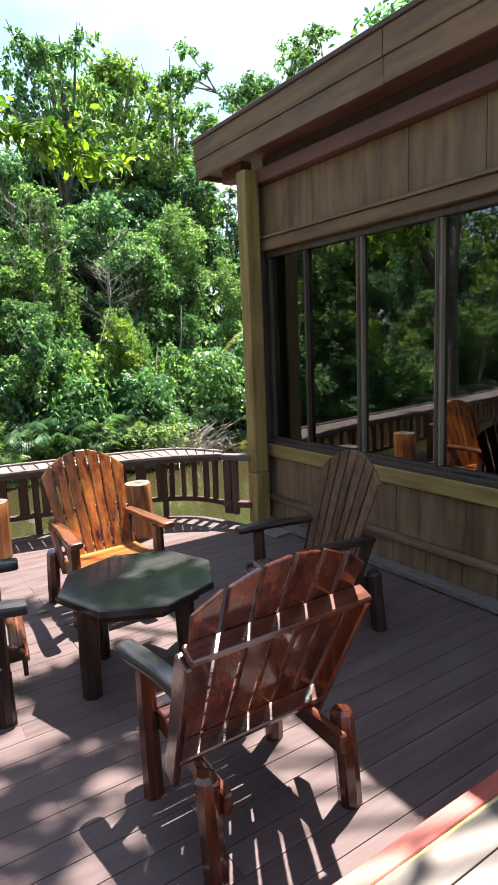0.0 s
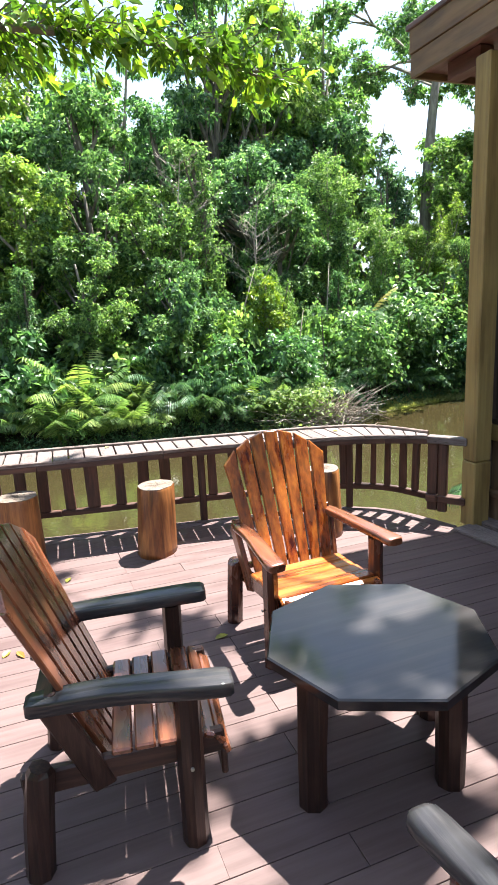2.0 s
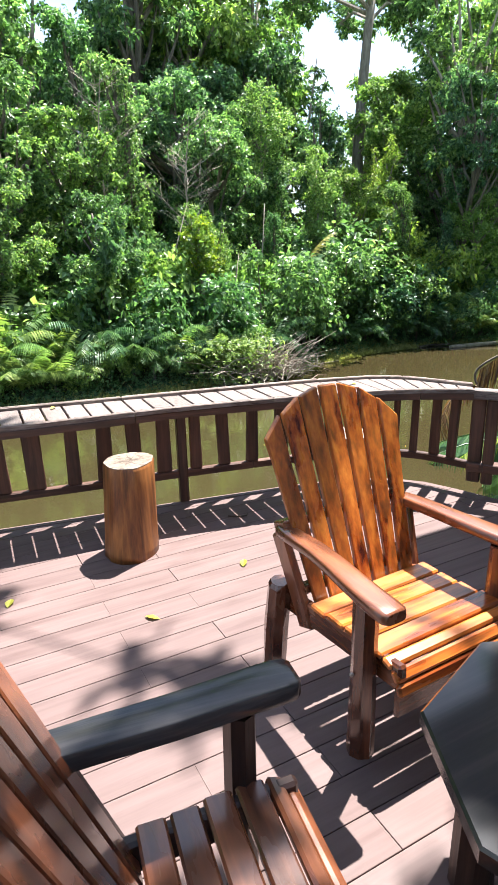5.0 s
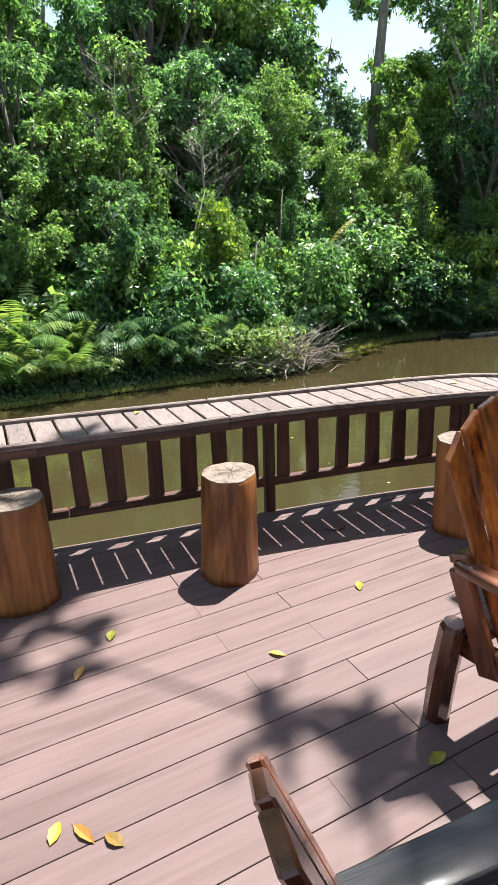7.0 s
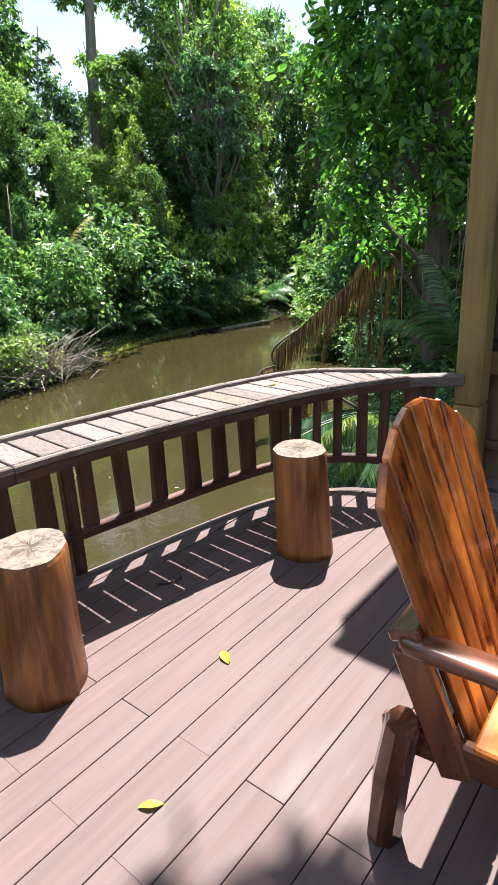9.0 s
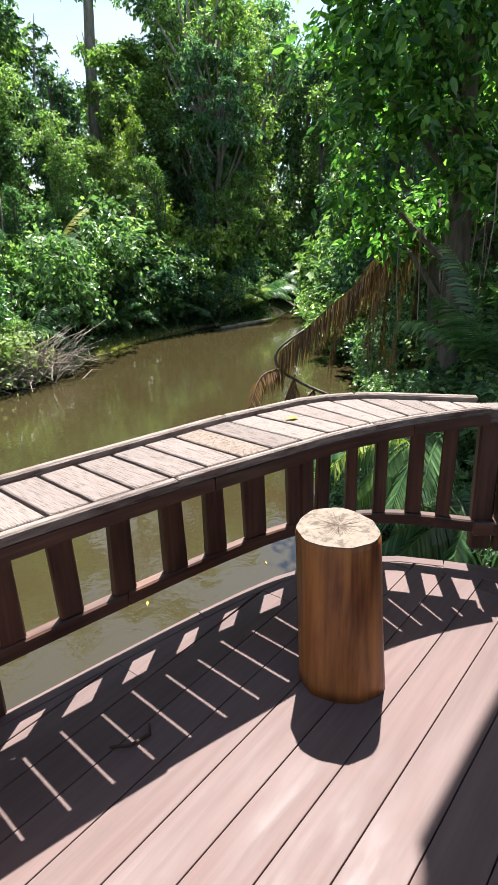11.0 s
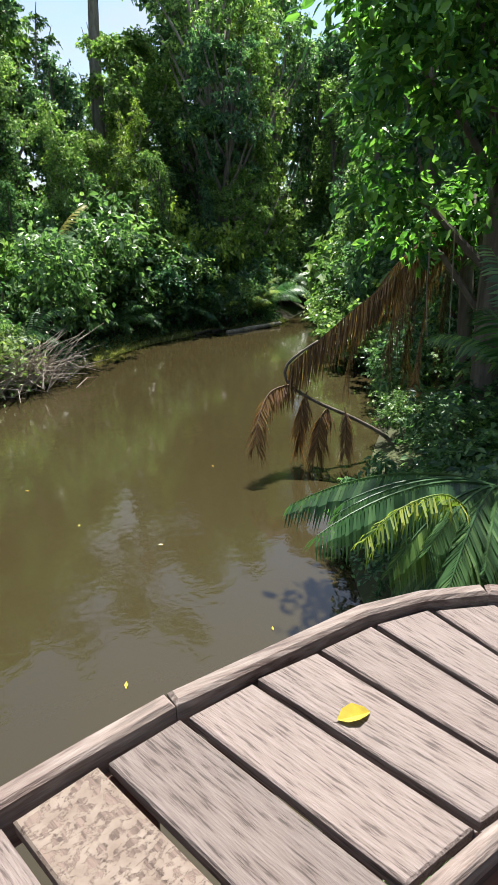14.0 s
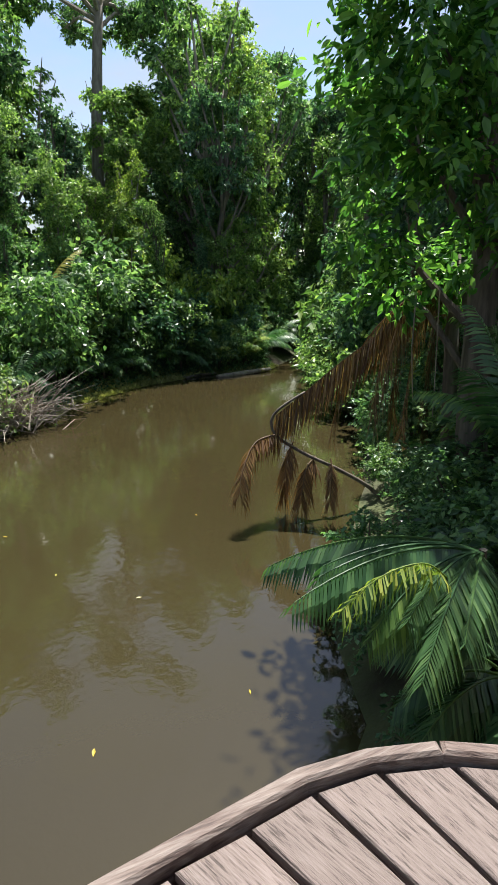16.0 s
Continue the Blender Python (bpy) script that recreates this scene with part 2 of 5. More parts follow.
def ground_mat():
    m, nt, b = base_mat("forest_floor", 0.95)
    a = noise_of(nt, 0.5, 6, 0.65)
    col = ramp_of(nt, a, [(0.35, (0.035, 0.028, 0.014)), (0.5, (0.05, 0.06, 0.02)), (0.7, (0.085, 0.10, 0.03))])
    nt.links.new(col, b.inputs["Base Color"])
    bump_to(nt, b, noise_of(nt, 3, 6), 0.8, 0.15)
    return m


GROUND = ground_mat()
GRASS = leaf_mat("grass", (0.17, 0.19, 0.08), (0.28, 0.30, 0.13), (0.42, 0.42, 0.22), trans=0.3)


def glass_mat():
    m, nt, b = base_mat("tinted_glass", 0.02)
    b.inputs["Transmission Weight"].default_value = 1.0
    b.inputs["Base Color"].default_value = (0.10, 0.11, 0.11, 1)
    b.inputs["IOR"].default_value = 2.3
    return m


GLASS = glass_mat()
FRAMEM = wood("dark_frame", (0.03, 0.02, 0.014), (0.06, 0.04, 0.03), (0.09, 0.06, 0.045), "z", rough=0.5, grain=20)
MULLION = wood("grey_brown_frame", (0.11, 0.09, 0.06), (0.17, 0.14, 0.095), (0.21, 0.18, 0.125), "z", rough=0.5, grain=20)
INNER = wood("interior_boards", (0.05, 0.035, 0.025), (0.08, 0.06, 0.04), (0.11, 0.08, 0.06), "z", rough=0.8, grain=12)
SOFFIT = wood("red_brown_soffit", (0.10, 0.04, 0.03), (0.16, 0.07, 0.055), (0.2, 0.095, 0.075), "y", rough=0.6, grain=18)
ROOFM = wood("roofing", (0.05, 0.03, 0.025), (0.09, 0.06, 0.05), (0.13, 0.09, 0.08), "y", rough=0.8, grain=10)
LEAF_FALLEN = leaf_mat("fallen_leaf_yellow", (0.28, 0.22, 0.03), (0.38, 0.30, 0.045), (0.45, 0.38, 0.10), trans=0.15, big=30)
LEAF_FALLEN_B = leaf_mat("fallen_leaf_brown", (0.20, 0.09, 0.02), (0.33, 0.16, 0.04), (0.42, 0.24, 0.07), trans=0.15, big=8)

# ---------------------------------------------------------------- building blocks


def mesh_of(bm, name, smooth=False):
    me = bpy.data.meshes.new(name)
    bm.normal_update()
    bm.to_mesh(me)
    bm.free()
    if smooth:
        for p in me.polygons:
            p.use_smooth = True
    return me


def part(name, bm, material, parent=None, label="", smooth=False):
    """One mesh object from a bmesh (or a ready mesh), under a thing or a part."""
    me = bm if isinstance(bm, bpy.types.Mesh) else mesh_of(bm, name, smooth)
    if not me.materials:
        me.materials.append(material)
    ob = new(name, me)
    ob.parent = parent
    if label:
        ob["label"] = label
    return ob


def thing(name, m, label, category, group="", kind=""):
    ob = new(name)
    ob.empty_display_size = 0.1
    ob.matrix_world = m
    return tagged(ob, label, category, group, kind)


def box(sx, sy, sz, m=None, bevel=0.004, bm=None):
    """A chamfered box of that size about the origin, moved by m."""
    out = bm or bmesh.new()
    tmp = bmesh.new()
    bmesh.ops.create_cube(tmp, size=1)
    bmesh.ops.scale(tmp, vec=(sx, sy, sz), verts=tmp.verts)
    if bevel:
        bmesh.ops.bevel(tmp, geom=tmp.edges[:], offset=min(bevel, 0.45 * min(sx, sy, sz)), segments=1, affect="EDGES")
    if m is not None:
        bmesh.ops.transform(tmp, matrix=m, verts=tmp.verts)
    if bm is None:
        out.free()
        return tmp
    me = bpy.data.meshes.new("tmp")
    tmp.to_mesh(me)
    tmp.free()
    out.from_mesh(me)
    bpy.data.meshes.remove(me)
    return out


def at(x, y, z):
    return Matrix.Translation((x, y, z))


def slab(outline, z0, z1, bevel=0.004):
    """An upright prism on a plan outline, top edges chamfered."""
    bm = bmesh.new()
    vs = [bm.verts.new((x, y, z0)) for x, y in outline]
    f = bm.faces.new(vs)
    f.normal_update()
    if f.normal.z > 0:
        f.normal_flip()
    top = bmesh.ops.extrude_face_region(bm, geom=[f])
    up = [v for v in top["geom"] if isinstance(v, bmesh.types.BMVert)]
    bmesh.ops.translate(bm, vec=(0, 0, z1 - z0), verts=up)
    if bevel:
        es = [e for e in bm.edges if all(v.co.z > z1 - 1e-5 for v in e.verts)]
        bmesh.ops.bevel(bm, geom=es, offset=bevel, segments=1, affect="EDGES")
    bmesh.ops.recalc_face_normals(bm, faces=bm.faces)
    return bm


def tube(path, radii, sides=7, wob=0.0, rng=None, bm=None, caps=True):
    """A tapered tube through the points."""
    bm = bm or bmesh.new()
    rings = []
    prev = None
    for i, p in enumerate(path):
        p = Vector(p)
        a = Vector(path[max(0, i - 1)])
        c = Vector(path[min(len(path) - 1, i + 1)])
        d = (c - a).normalized()
        u = (prev - d * prev.dot(d)) if prev is not None else d.orthogonal()
        if u.length < 1e-4:
            u = d.orthogonal()
        u.normalize()
        prev = u
        w = d.cross(u)
        ring = []
        for k in range(sides):
            an = 2 * math.pi * k / sides
            r = radii[i] * (1 + (rng.uniform(-wob, wob) if rng else 0))
            ring.append(bm.verts.new(p + (u * math.cos(an) + w * math.sin(an)) * r))
        rings.append(ring)
    for r0, r1 in zip(rings, rings[1:]):
        for k in range(sides):
            bm.faces.new((r0[k], r0[(k + 1) % sides], r1[(k + 1) % sides], r1[k]))
    if caps:
        bm.faces.new(rings[0][::-1])
        bm.faces.new(rings[-1])
    return bm


def along(pts, n, straight=False):
    """n + 1 points at even steps along a polyline softened by a Catmull-Rom curve."""
    fine = []
    q = [pts[0]] + list(pts) + [pts[-1]]
    for i in range(1, len(q) - 2):
        p0, p1, p2, p3 = (np.array(q[j], float) for j in (i - 1, i, i + 1, i + 2))
        for s in np.linspace(0, 1, 24, endpoint=False):
            fine.append(0.5 * (2 * p1 + (p2 - p0) * s + (2 * p0 - 5 * p1 + 4 * p2 - p3) * s**2 + (3 * p1 - p0 - 3 * p2 + p3) * s**3))
    fine.append(np.array(pts[-1], float))
    fine = np.array(pts, float) if straight else np.array(fine)
    d = np.r_[0, np.cumsum(np.linalg.norm(np.diff(fine, axis=0), axis=1))]
    s = np.linspace(0, d[-1], n + 1)
    return [tuple(np.array([np.interp(v, d, fine[:, k]) for k in range(fine.shape[1])])) for v in s], d[-1]

# ---------------------------------------------------------------- ground and river
WATER_Z = -2.8
FAR_SHORE = [(-400, 60), (-60, 30), (-30, 24), (-12, 21.4), (-2, 20.2), (5, 20.1), (9.5, 20.0), (11.2, 20.5), (12.6, 21.8), (16.1, 22.7), (20, 22.7), (22.3, 21.0), (27, 22.5), (32, 25.6), (40, 34), (60, 60), (400, 300)]
NEAR_SHORE = [(-400, -30), (-60, -8), (-30, -2), (-12, 0.5), (-2, 2.2), (2.5, 4.6), (3.9, 6.1), (5.2, 6.5), (6.6, 7.9), (10.7, 9.5), (15.6, 12), (22, 18), (30, 22.5), (40, 31), (60, 56), (400, 290)]


def shore(line, x):
    return float(np.interp(x, [p[0] for p in line], [p[1] for p in line]))


def ground_z(x, y):
    """Banks above the water, a channel between them."""
    out = max(y - shore(FAR_SHORE, x), shore(NEAR_SHORE, x) - y)
    n = noise.noise(Vector((x * 0.12, y * 0.12, 0.3))) * 0.5 + noise.noise(Vector((x * 0.5, y * 0.5, 2.3))) * 0.12
    if out > 0:
        near = y < shore(NEAR_SHORE, x) + 0.01
        rise = min(out * 0.28, 0.5) + min(out * 0.06, 2.0)
        if near and abs(x) < 12:
            rise = min(rise, 1.2)
        return WATER_Z + 0.03 + rise + n * min(1, out * 0.4)
    return WATER_Z - min(-out * 0.4, 1.6) - 0.02


def steps(lo, hi, fine_lo, fine_hi, d):
    mid = np.arange(fine_lo, fine_hi + d, d)
    a = fine_lo - np.geomspace(d, fine_lo - lo, 16)[::-1]
    b = fine_hi + d + np.geomspace(d, hi - fine_hi, 16)
    return np.r_[a, mid, b]


def build_ground():
    xs, ys = steps(-1500, 1500, -30, 42, 0.9), steps(-1500, 1500, -14, 44, 0.9)
    verts = [(x, y, ground_z(x, y)) for y in ys for x in xs]
    w = len(xs)
    faces = [(j * w + i, j * w + i + 1, j * w + w + i + 1, j * w + w + i) for j in range(len(ys) - 1) for i in range(w - 1)]
    me = bpy.data.meshes.new("ground")
    me.from_pydata(verts, [], faces)
    for p in me.polygons:
        p.use_smooth = True
    tagged(part("ground", me, GROUND), "leafy forest floor sloping down to the river bank", "ground", kind="structure")
    me = bpy.data.meshes.new("water")
    me.from_pydata([(-600, -200, WATER_Z), (600, -200, WATER_Z), (600, 500, WATER_Z), (-600, 500, WATER_Z)], [], [(0, 1, 2, 3)])
    tagged(part("water", me, WATER), "still muddy brown river water with soft sky reflections", "water", kind="structure")


build_ground()

# ---------------------------------------------------------------- house
WX = 1.94          # outer face of the wall
Y1, Y0 = 3.80, -3.4


def wall_box(name, x0, x1, y0, y1, z0, z1, mat, parent=None, bevel=0.004, label=""):
    return part(name, box(x1 - x0, y1 - y0, z1 - z0, at((x0 + x1) / 2, (y0 + y1) / 2, (z0 + z1) / 2), bevel), mat, parent, label)


def build_house():
    W1, W0 = 3.79, -2.6      # window opening
    wall = thing("wall_west", at(0, 0, 0), "brown board cladding on the house wall under the windows", "wall", kind="structure")
    # shell: below, above and beside the window opening
    wall_box("core_below", WX + 0.02, WX + 0.14, Y0, Y1, -0.3, 0.80, INNER, wall)
    wall_box("core_above", WX + 0.02, WX + 0.14, Y0, Y1, 2.62, 3.62, INNER, wall)
    wall_box("core_side", WX + 0.02, WX + 0.14, Y0, W0, 0.80, 2.62, INNER, wall)
    # lower cladding in two tiers with a ledge between
    y = Y1
    k = 0
    while y > Y0:
        wd = (0.56, 0.60, 0.52, 0.63)[k % 4]
        wall_box("panel", WX - 0.005, WX + 0.02, y - wd + 0.004, y, 0.27, 0.66, CLAD["z"], wall, 0.003)
        wall_box("panel", WX - 0.04, WX + 0.02, y - wd * 0.5 + 0.004, y, 0.03, 0.23, CLAD["z"], wall, 0.003)
        wall_box("panel", WX - 0.04, WX + 0.02, y - wd + 0.004, y - wd * 0.5, 0.03, 0.23, CLAD["z"], wall, 0.003)
        y -= wd
        k += 1
    y = Y1
    while y > Y0 + 0.1:
        wd = (0.36, 0.74, 1.05, 0.62)[k % 4]
        wall_box("panel", WX - 0.005, WX + 0.02, max(y - wd, Y0) + 0.004, y, 2.764, 3.215, CLAD["z"], wall, 0.003)
        y -= wd
        k += 1
    wall_box("ledge", WX - 0.075, WX + 0.02, Y0, Y1, 0.23, 0.265, CLAD["y"], wall)
    wall_box("sill_beam", WX - 0.045, WX + 0.02, Y0, Y1, 0.665, 0.79, OLIVE["y"], wall, 0.006, "yellow-olive painted beam")
    wall_box("lintel_beam", WX - 0.045, WX + 0.02, Y0, Y1, 2.63, 2.735, CLAD["y"], wall, 0.006)
    wall_box("lintel_cap", WX - 0.065, WX - 0.002, Y0, Y1, 2.737, 2.762, CLAD["y"], wall, 0.004)
    wall_box("wall_plate", WX - 0.10, WX + 0.02, Y0, Y1 - 0.015, 3.22, 3.34, SOFFIT, wall, 0.006)
    tagged(wall_box("baseboard", WX - 0.16, WX - 0.042, Y0, Y1, 0.0, 0.045, GREYP["y"]), "worn grey timber plate along the foot of the wall", "baseboard", kind="structure")

    # window wall with sliding panes
    win = thing("window_1", at(0, 0, 0), "long sliding window with dark tinted glass", "window", kind="structure")
    xf = WX + 0.01
    wall_box("window_frame", xf, xf + 0.08, W0, W1, 0.80, 0.855, FRAMEM, win)
    wall_box("window_frame", xf, xf + 0.08, W0, W1, 2.57, 2.62, FRAMEM, win)
    wall_box("window_frame", xf, xf + 0.08, W1 - 0.06, W1, 0.858, 2.567, FRAMEM, win)
    wall_box("window_frame", xf, xf + 0.08, W0, W0 + 0.05, 0.858, 2.567, FRAMEM, win)
    wall_box("window_sill", WX - 0.03, xf - 0.002, W0, W1, 0.792, 0.83, FRAMEM, win)
    ys = [W1 - 0.06, 3.21, 2.53, 1.76, 0.95, 0.2, -0.6, -1.3, -2.0, W0 + 0.05]
    for i, yy in enumerate(ys[1:-1]):
        wd = (0.028, 0.075, 0.06)[i % 3]
        wall_box("mullion", xf + 0.002, xf + 0.07, yy - wd / 2, yy + wd / 2, 0.858, 2.567, MULLION if wd > 0.03 else FRAMEM, win)
        if wd > 0.03:
            wall_box("mullion", xf - 0.012, xf + 0.001, yy - 0.012, yy + 0.012, 0.858, 2.567, FRAMEM, win)
    for i, (a, b) in enumerate(zip(ys, ys[1:])):
        g = wall_box("pane", xf + 0.035 + 0.008 * (i % 2), xf + 0.040 + 0.008 * (i % 2), b + 0.005, a - 0.005, 0.857, 2.568, GLASS, win, 0)
        g.visible_shadow = False

    # rooms behind: floor, walls and ceiling close the dark inside
    tagged(wall_box("floor_inside", WX + 0.142, 6.4, Y0, Y1 - 0.02, -0.1, 0.0, INNER), "dark boarded floor inside the house", "floor", kind="structure")
    tagged(wall_box("wall_east", 6.4, 6.55, Y0, Y1, -3.0, 3.62, CLAD["z"]), "brown boarded rear wall of the house", "wall", kind="structure")
    tagged(wall_box("wall_north", WX + 0.142, 6.398, Y1 - 0.10, Y1, -3.0, 3.618, CLAD["z"]), "brown boarded end wall of the house", "wall", kind="structure")
    tagged(wall_box("wall_south", WX + 0.142, 6.398, Y0, Y0 + 0.1, -3.0, 3.618, CLAD["z"]), "brown boarded end wall of the house", "wall", kind="structure")
    tagged(wall_box("ceiling", 1.692, 6.698, Y0 - 0.3, 4.508, 3.465, 3.495, SOFFIT), "red-brown boarded soffit and ceiling under the roof", "ceiling", kind="structure")

    roof = thing("roof", at(0, 0, 0), "low roof with a two-board brown fascia", "roof", kind="structure")
    fx = 1.66
    for a, b in ((1.98, 4.54), (-0.72, 1.975), (-3.7, -0.725)):
        wall_box("fascia_board", fx, fx + 0.03, a, b, 3.42, 3.583, CLAD["y"], roof, 0.003)
        wall_box("fascia_board", fx - 0.012, fx + 0.03, a, b, 3.586, 3.752, CLAD["y"], roof, 0.003)
    wall_box("end_board", fx + 0.032, 6.7, 4.51, 4.54, 3.42, 3.752, CLAD["x"], roof, 0.003)
    wall_box("roofing", fx - 0.03, 6.75, -3.72, 4.57, 3.754, 3.79, ROOFM, roof, 0.004)
    wall_box("beam", WX - 0.12, WX + 0.0, Y1 + 0.15, 4.3, 3.34, 3.462, SOFFIT, roof, 0.004)

    post = thing("corner_post", at(0, 0, 0), "olive-painted square timber post at the house corner", "post", kind="structure")
    wall_box("shaft", 1.69, 1.85, 3.71, 3.855, 0.001, 0.52, OLIVE["z"], post, 0.01)
    wall_box("shaft", 1.692, 1.848, 3.712, 3.853, 0.523, 3.33, OLIVE["z"], post, 0.01)
    wall_box("side_board", 1.853, 1.99, 3.802, 3.85, -0.02, 3.335, FRAMEM, post, 0.006, "dark narrow board beside the post")
    wall_box("pile", 1.70, 1.84, 3.72, 3.85, -3.2, -0.034, BARK, post, 0.01)


build_house()

# ---------------------------------------------------------------- deck
EDGE = [(-6.0, 6.2), (-4.5, 5.75), (-3.0, 5.42), (-1.6, 5.14), (-0.8, 5.0), (-0.1, 4.89), (0.71, 4.74), (1.12, 4.61), (1.40, 4.38), (1.54, 4.06), (1.62, 3.80)]
EDGE_PTS, _ = along(EDGE, 220)


def deck_edge(x):
    return float(np.interp(x, [p[0] for p in EDGE_PTS], [p[1] for p in EDGE_PTS]))


def edge_x(y):
    """How far east the deck reaches at y, by the curved end."""
    return float(np.interp(-y, [-p[1] for p in EDGE_PTS], [p[0] for p in EDGE_PTS]))


PITCH = 0.1345
STEP_Y = 0.16


def build_deck_frame():
    out = [(-6.0, STEP_Y), (1.90, STEP_Y), (1.90, 3.80), (1.62, 3.80)] + [(p[0] - 0.0, p[1] - 0.012) for p in EDGE_PTS[::-4]]
    tagged(part("floor", slab(out, -0.14, -0.032, 0), RAILW["x"]), "dark timber frame under the deck boards", "floor", kind="structure")
    tagged(wall_box("floor_upper", -6.0, 1.90, -3.6, STEP_Y - 0.03, -0.14, 0.140, RAILW["x"]), "dark timber frame under the raised deck", "floor", kind="structure")
    for x, y in ((-5.4, 0.4), (-2.6, 0.4), (0.6, 0.4), (-5.4, 5.0), (-2.6, 4.6), (0.4, 4.2), (-5.4, -3.2), (-2.6, -3.2), (0.6, -3.2)):
        p = part("deck_pile", tube([(x, y, -4.4), (x, y, -2.0), (x, y, -0.142)], [0.11, 0.10, 0.10], 10), BARK)
        tagged(p, "round timber pile holding up the deck", "pile", "deck piles", "structure")


build_deck_frame()

# ---------------------------------------------------------------- railing with its plank counter
OUTER = [(-6.0, 6.28), (-4.5, 5.83), (-3.0, 5.50), (-1.6, 5.22), (-0.8, 5.07), (0.1, 4.91), (0.81, 4.78), (1.22, 4.65), (1.39, 4.49), (1.56, 4.10)]
INNERL = [(-6.0, 5.78), (-4.5, 5.34), (-3.0, 5.05), (-1.5, 4.79), (-0.85, 4.70), (-0.25, 4.635), (0.3, 4.52), (0.7, 4.41), (0.95, 4.335), (1.22, 4.21), (1.40, 4.09), (1.49, 4.02)]
TOP = 0.705


def inner_line(x):
    """The deck-side edge of the counter opposite a point of its water-side edge."""
    xi = float(np.interp(x, [-6, 0.3, 1.0, 1.28, 1.40, 1.56], [-6.02, 0.275, 0.97, 1.15, 1.27, 1.49]))
    return xi, float(np.interp(xi, [p[0] for p in INNER_PTS], [p[1] for p in INNER_PTS]))


INNER_PTS, _ = along(INNERL, 200)


def strip(pts, a, b, near, far, z0, z1, bevel):
    """A bar following part of a line, between two offsets to its left."""
    line = [Vector(pts[k]) for k in range(a, b + 1)]
    o, q = [], []
    for k, p in enumerate(line):
        t = (line[min(k + 1, len(line) - 1)] - line[max(k - 1, 0)]).normalized()
        nrm = Vector((-t.y, t.x))
        sh = t * (0.002 if k == 0 else -0.002 if k == len(line) - 1 else 0)
        o.append(tuple(p + nrm * far + sh))
        q.append(tuple(p + nrm * near + sh))
    return slab(o + q[::-1], z0, z1, bevel)


def strip_part(name, mat, parent, pts, a, b, near, far, z0, z1, bevel, label=""):
    """A strip whose own x axis lies along it, so that the grain follows."""
    p, q = Vector(pts[a]), Vector(pts[b])
    an = math.atan2(q.y - p.y, q.x - p.x)
    mid = (p + q) / 2
    turn = Matrix.Rotation(-an, 2)
    loc = {k: tuple(turn @ (Vector(pts[k]) - mid)) for k in range(a, b + 1)}
    ob = part(name, strip(loc, a, b, near, far, z0, z1, bevel), mat, parent, label)
    ob.matrix_local = at(mid.x, mid.y, 0) @ Matrix.Rotation(an, 4, "Z")
    return ob


def build_counter():
    n = 68
    po, _ = along(OUTER, n, True)
    pi = [inner_line(p[0]) for p in po]
    rng = random.Random(5)
    cnt = thing("counter", at(0, 0, 0), "weathered grey plank counter along the deck railing", "counter")
    for i in range(n):
        g = 0.052
        a, b, c, d = (Vector((*p, 0)) for p in (po[i], po[i + 1], pi[i + 1], pi[i]))
        a, b = a.lerp(b, g), b.lerp(a, g)
        d, c = d.lerp(c, g), c.lerp(d, g)
        ax, bx = (d - a).normalized(), (c - b).normalized()
        a, b = a + ax * rng.uniform(0.026, 0.034), b + bx * rng.uniform(0.026, 0.034)
        d, c = d - ax * 0.03, c - bx * 0.03
        zz = rng.uniform(-0.002, 0.002)
        mid = (a + b + c + d) / 4
        turn = Matrix.Rotation(-math.atan2((d - a).x, -(d - a).y), 4, "Z")
        bm = slab([tuple((turn @ (v - mid)).xy) for v in (a, b, c, d)], -0.018, 0.0, 0.003)
        p = part("plank", bm, PLANK_SANDY if i in (n - 11, 13, 31) else GREYP["y"], cnt)
        p.matrix_local = Matrix.Translation(mid + Vector((0, 0, TOP + zz))) @ turn.inverted()
    seams = [0] + [min(range(n + 1), key=lambda k: abs(po[k][0] - x)) for x in (-4.6, -3.1, -1.75, -0.5, 0.81, 1.38)] + [n]
    for a, b in zip(seams, seams[1:]):
        strip_part("edge_strip", WORNW["x"], cnt, po, a, b, -0.022, 0.008, TOP - 0.05, TOP + 0.022 + rng.uniform(-0.003, 0.003), 0.006)
    # worn nosing along the deck side, in short lengths
    k = 0
    while k < n:
        e = min(n, k + rng.choice((3, 5, 7, 8)))
        strip_part("nosing", WORNW["x"], cnt, pi, k, e, -0.003 + rng.uniform(-0.004, 0.004), 0.022, TOP - 0.026, TOP + 0.002, 0.005)
        k = e
    for a in range(0, n, 8):
        strip_part("bearer", RAILW["x"], cnt, pi, a, min(a + 8, n), -0.002, 0.034, TOP - 0.068, TOP - 0.028, 0.004, "dark red-brown bearer under the planks")


def sandy_plank():
    """A plank with the remains of a pale coating, worn through in flakes."""
    m, nt, b = base_mat("sandy_plank", 0.85)
    g = noise_of(nt, 200, 5, 0.6, (1, 0.08, 1))
    bare = ramp_of(nt, g, [(0.36, (0.05, 0.032, 0.024)), (0.6, (0.16, 0.115, 0.092))])
    coat = ramp_of(nt, noise_of(nt, 30, 5, 0.6), [(0.35, (0.145, 0.108, 0.083)), (0.65, (0.205, 0.163, 0.13))])
    flake = ramp_of(nt, noise_of(nt, 95, 5, 0.66, (0.7, 1.0, 1)), [(0.45, (0, 0, 0)), (0.51, (1, 1, 1))])
    nt.links.new(mixed(nt, flake, bare, coat), b.inputs["Base Color"])
    bump_to(nt, b, flake, 0.5, 0.002)
    return m


PLANK_SANDY = sandy_plank()


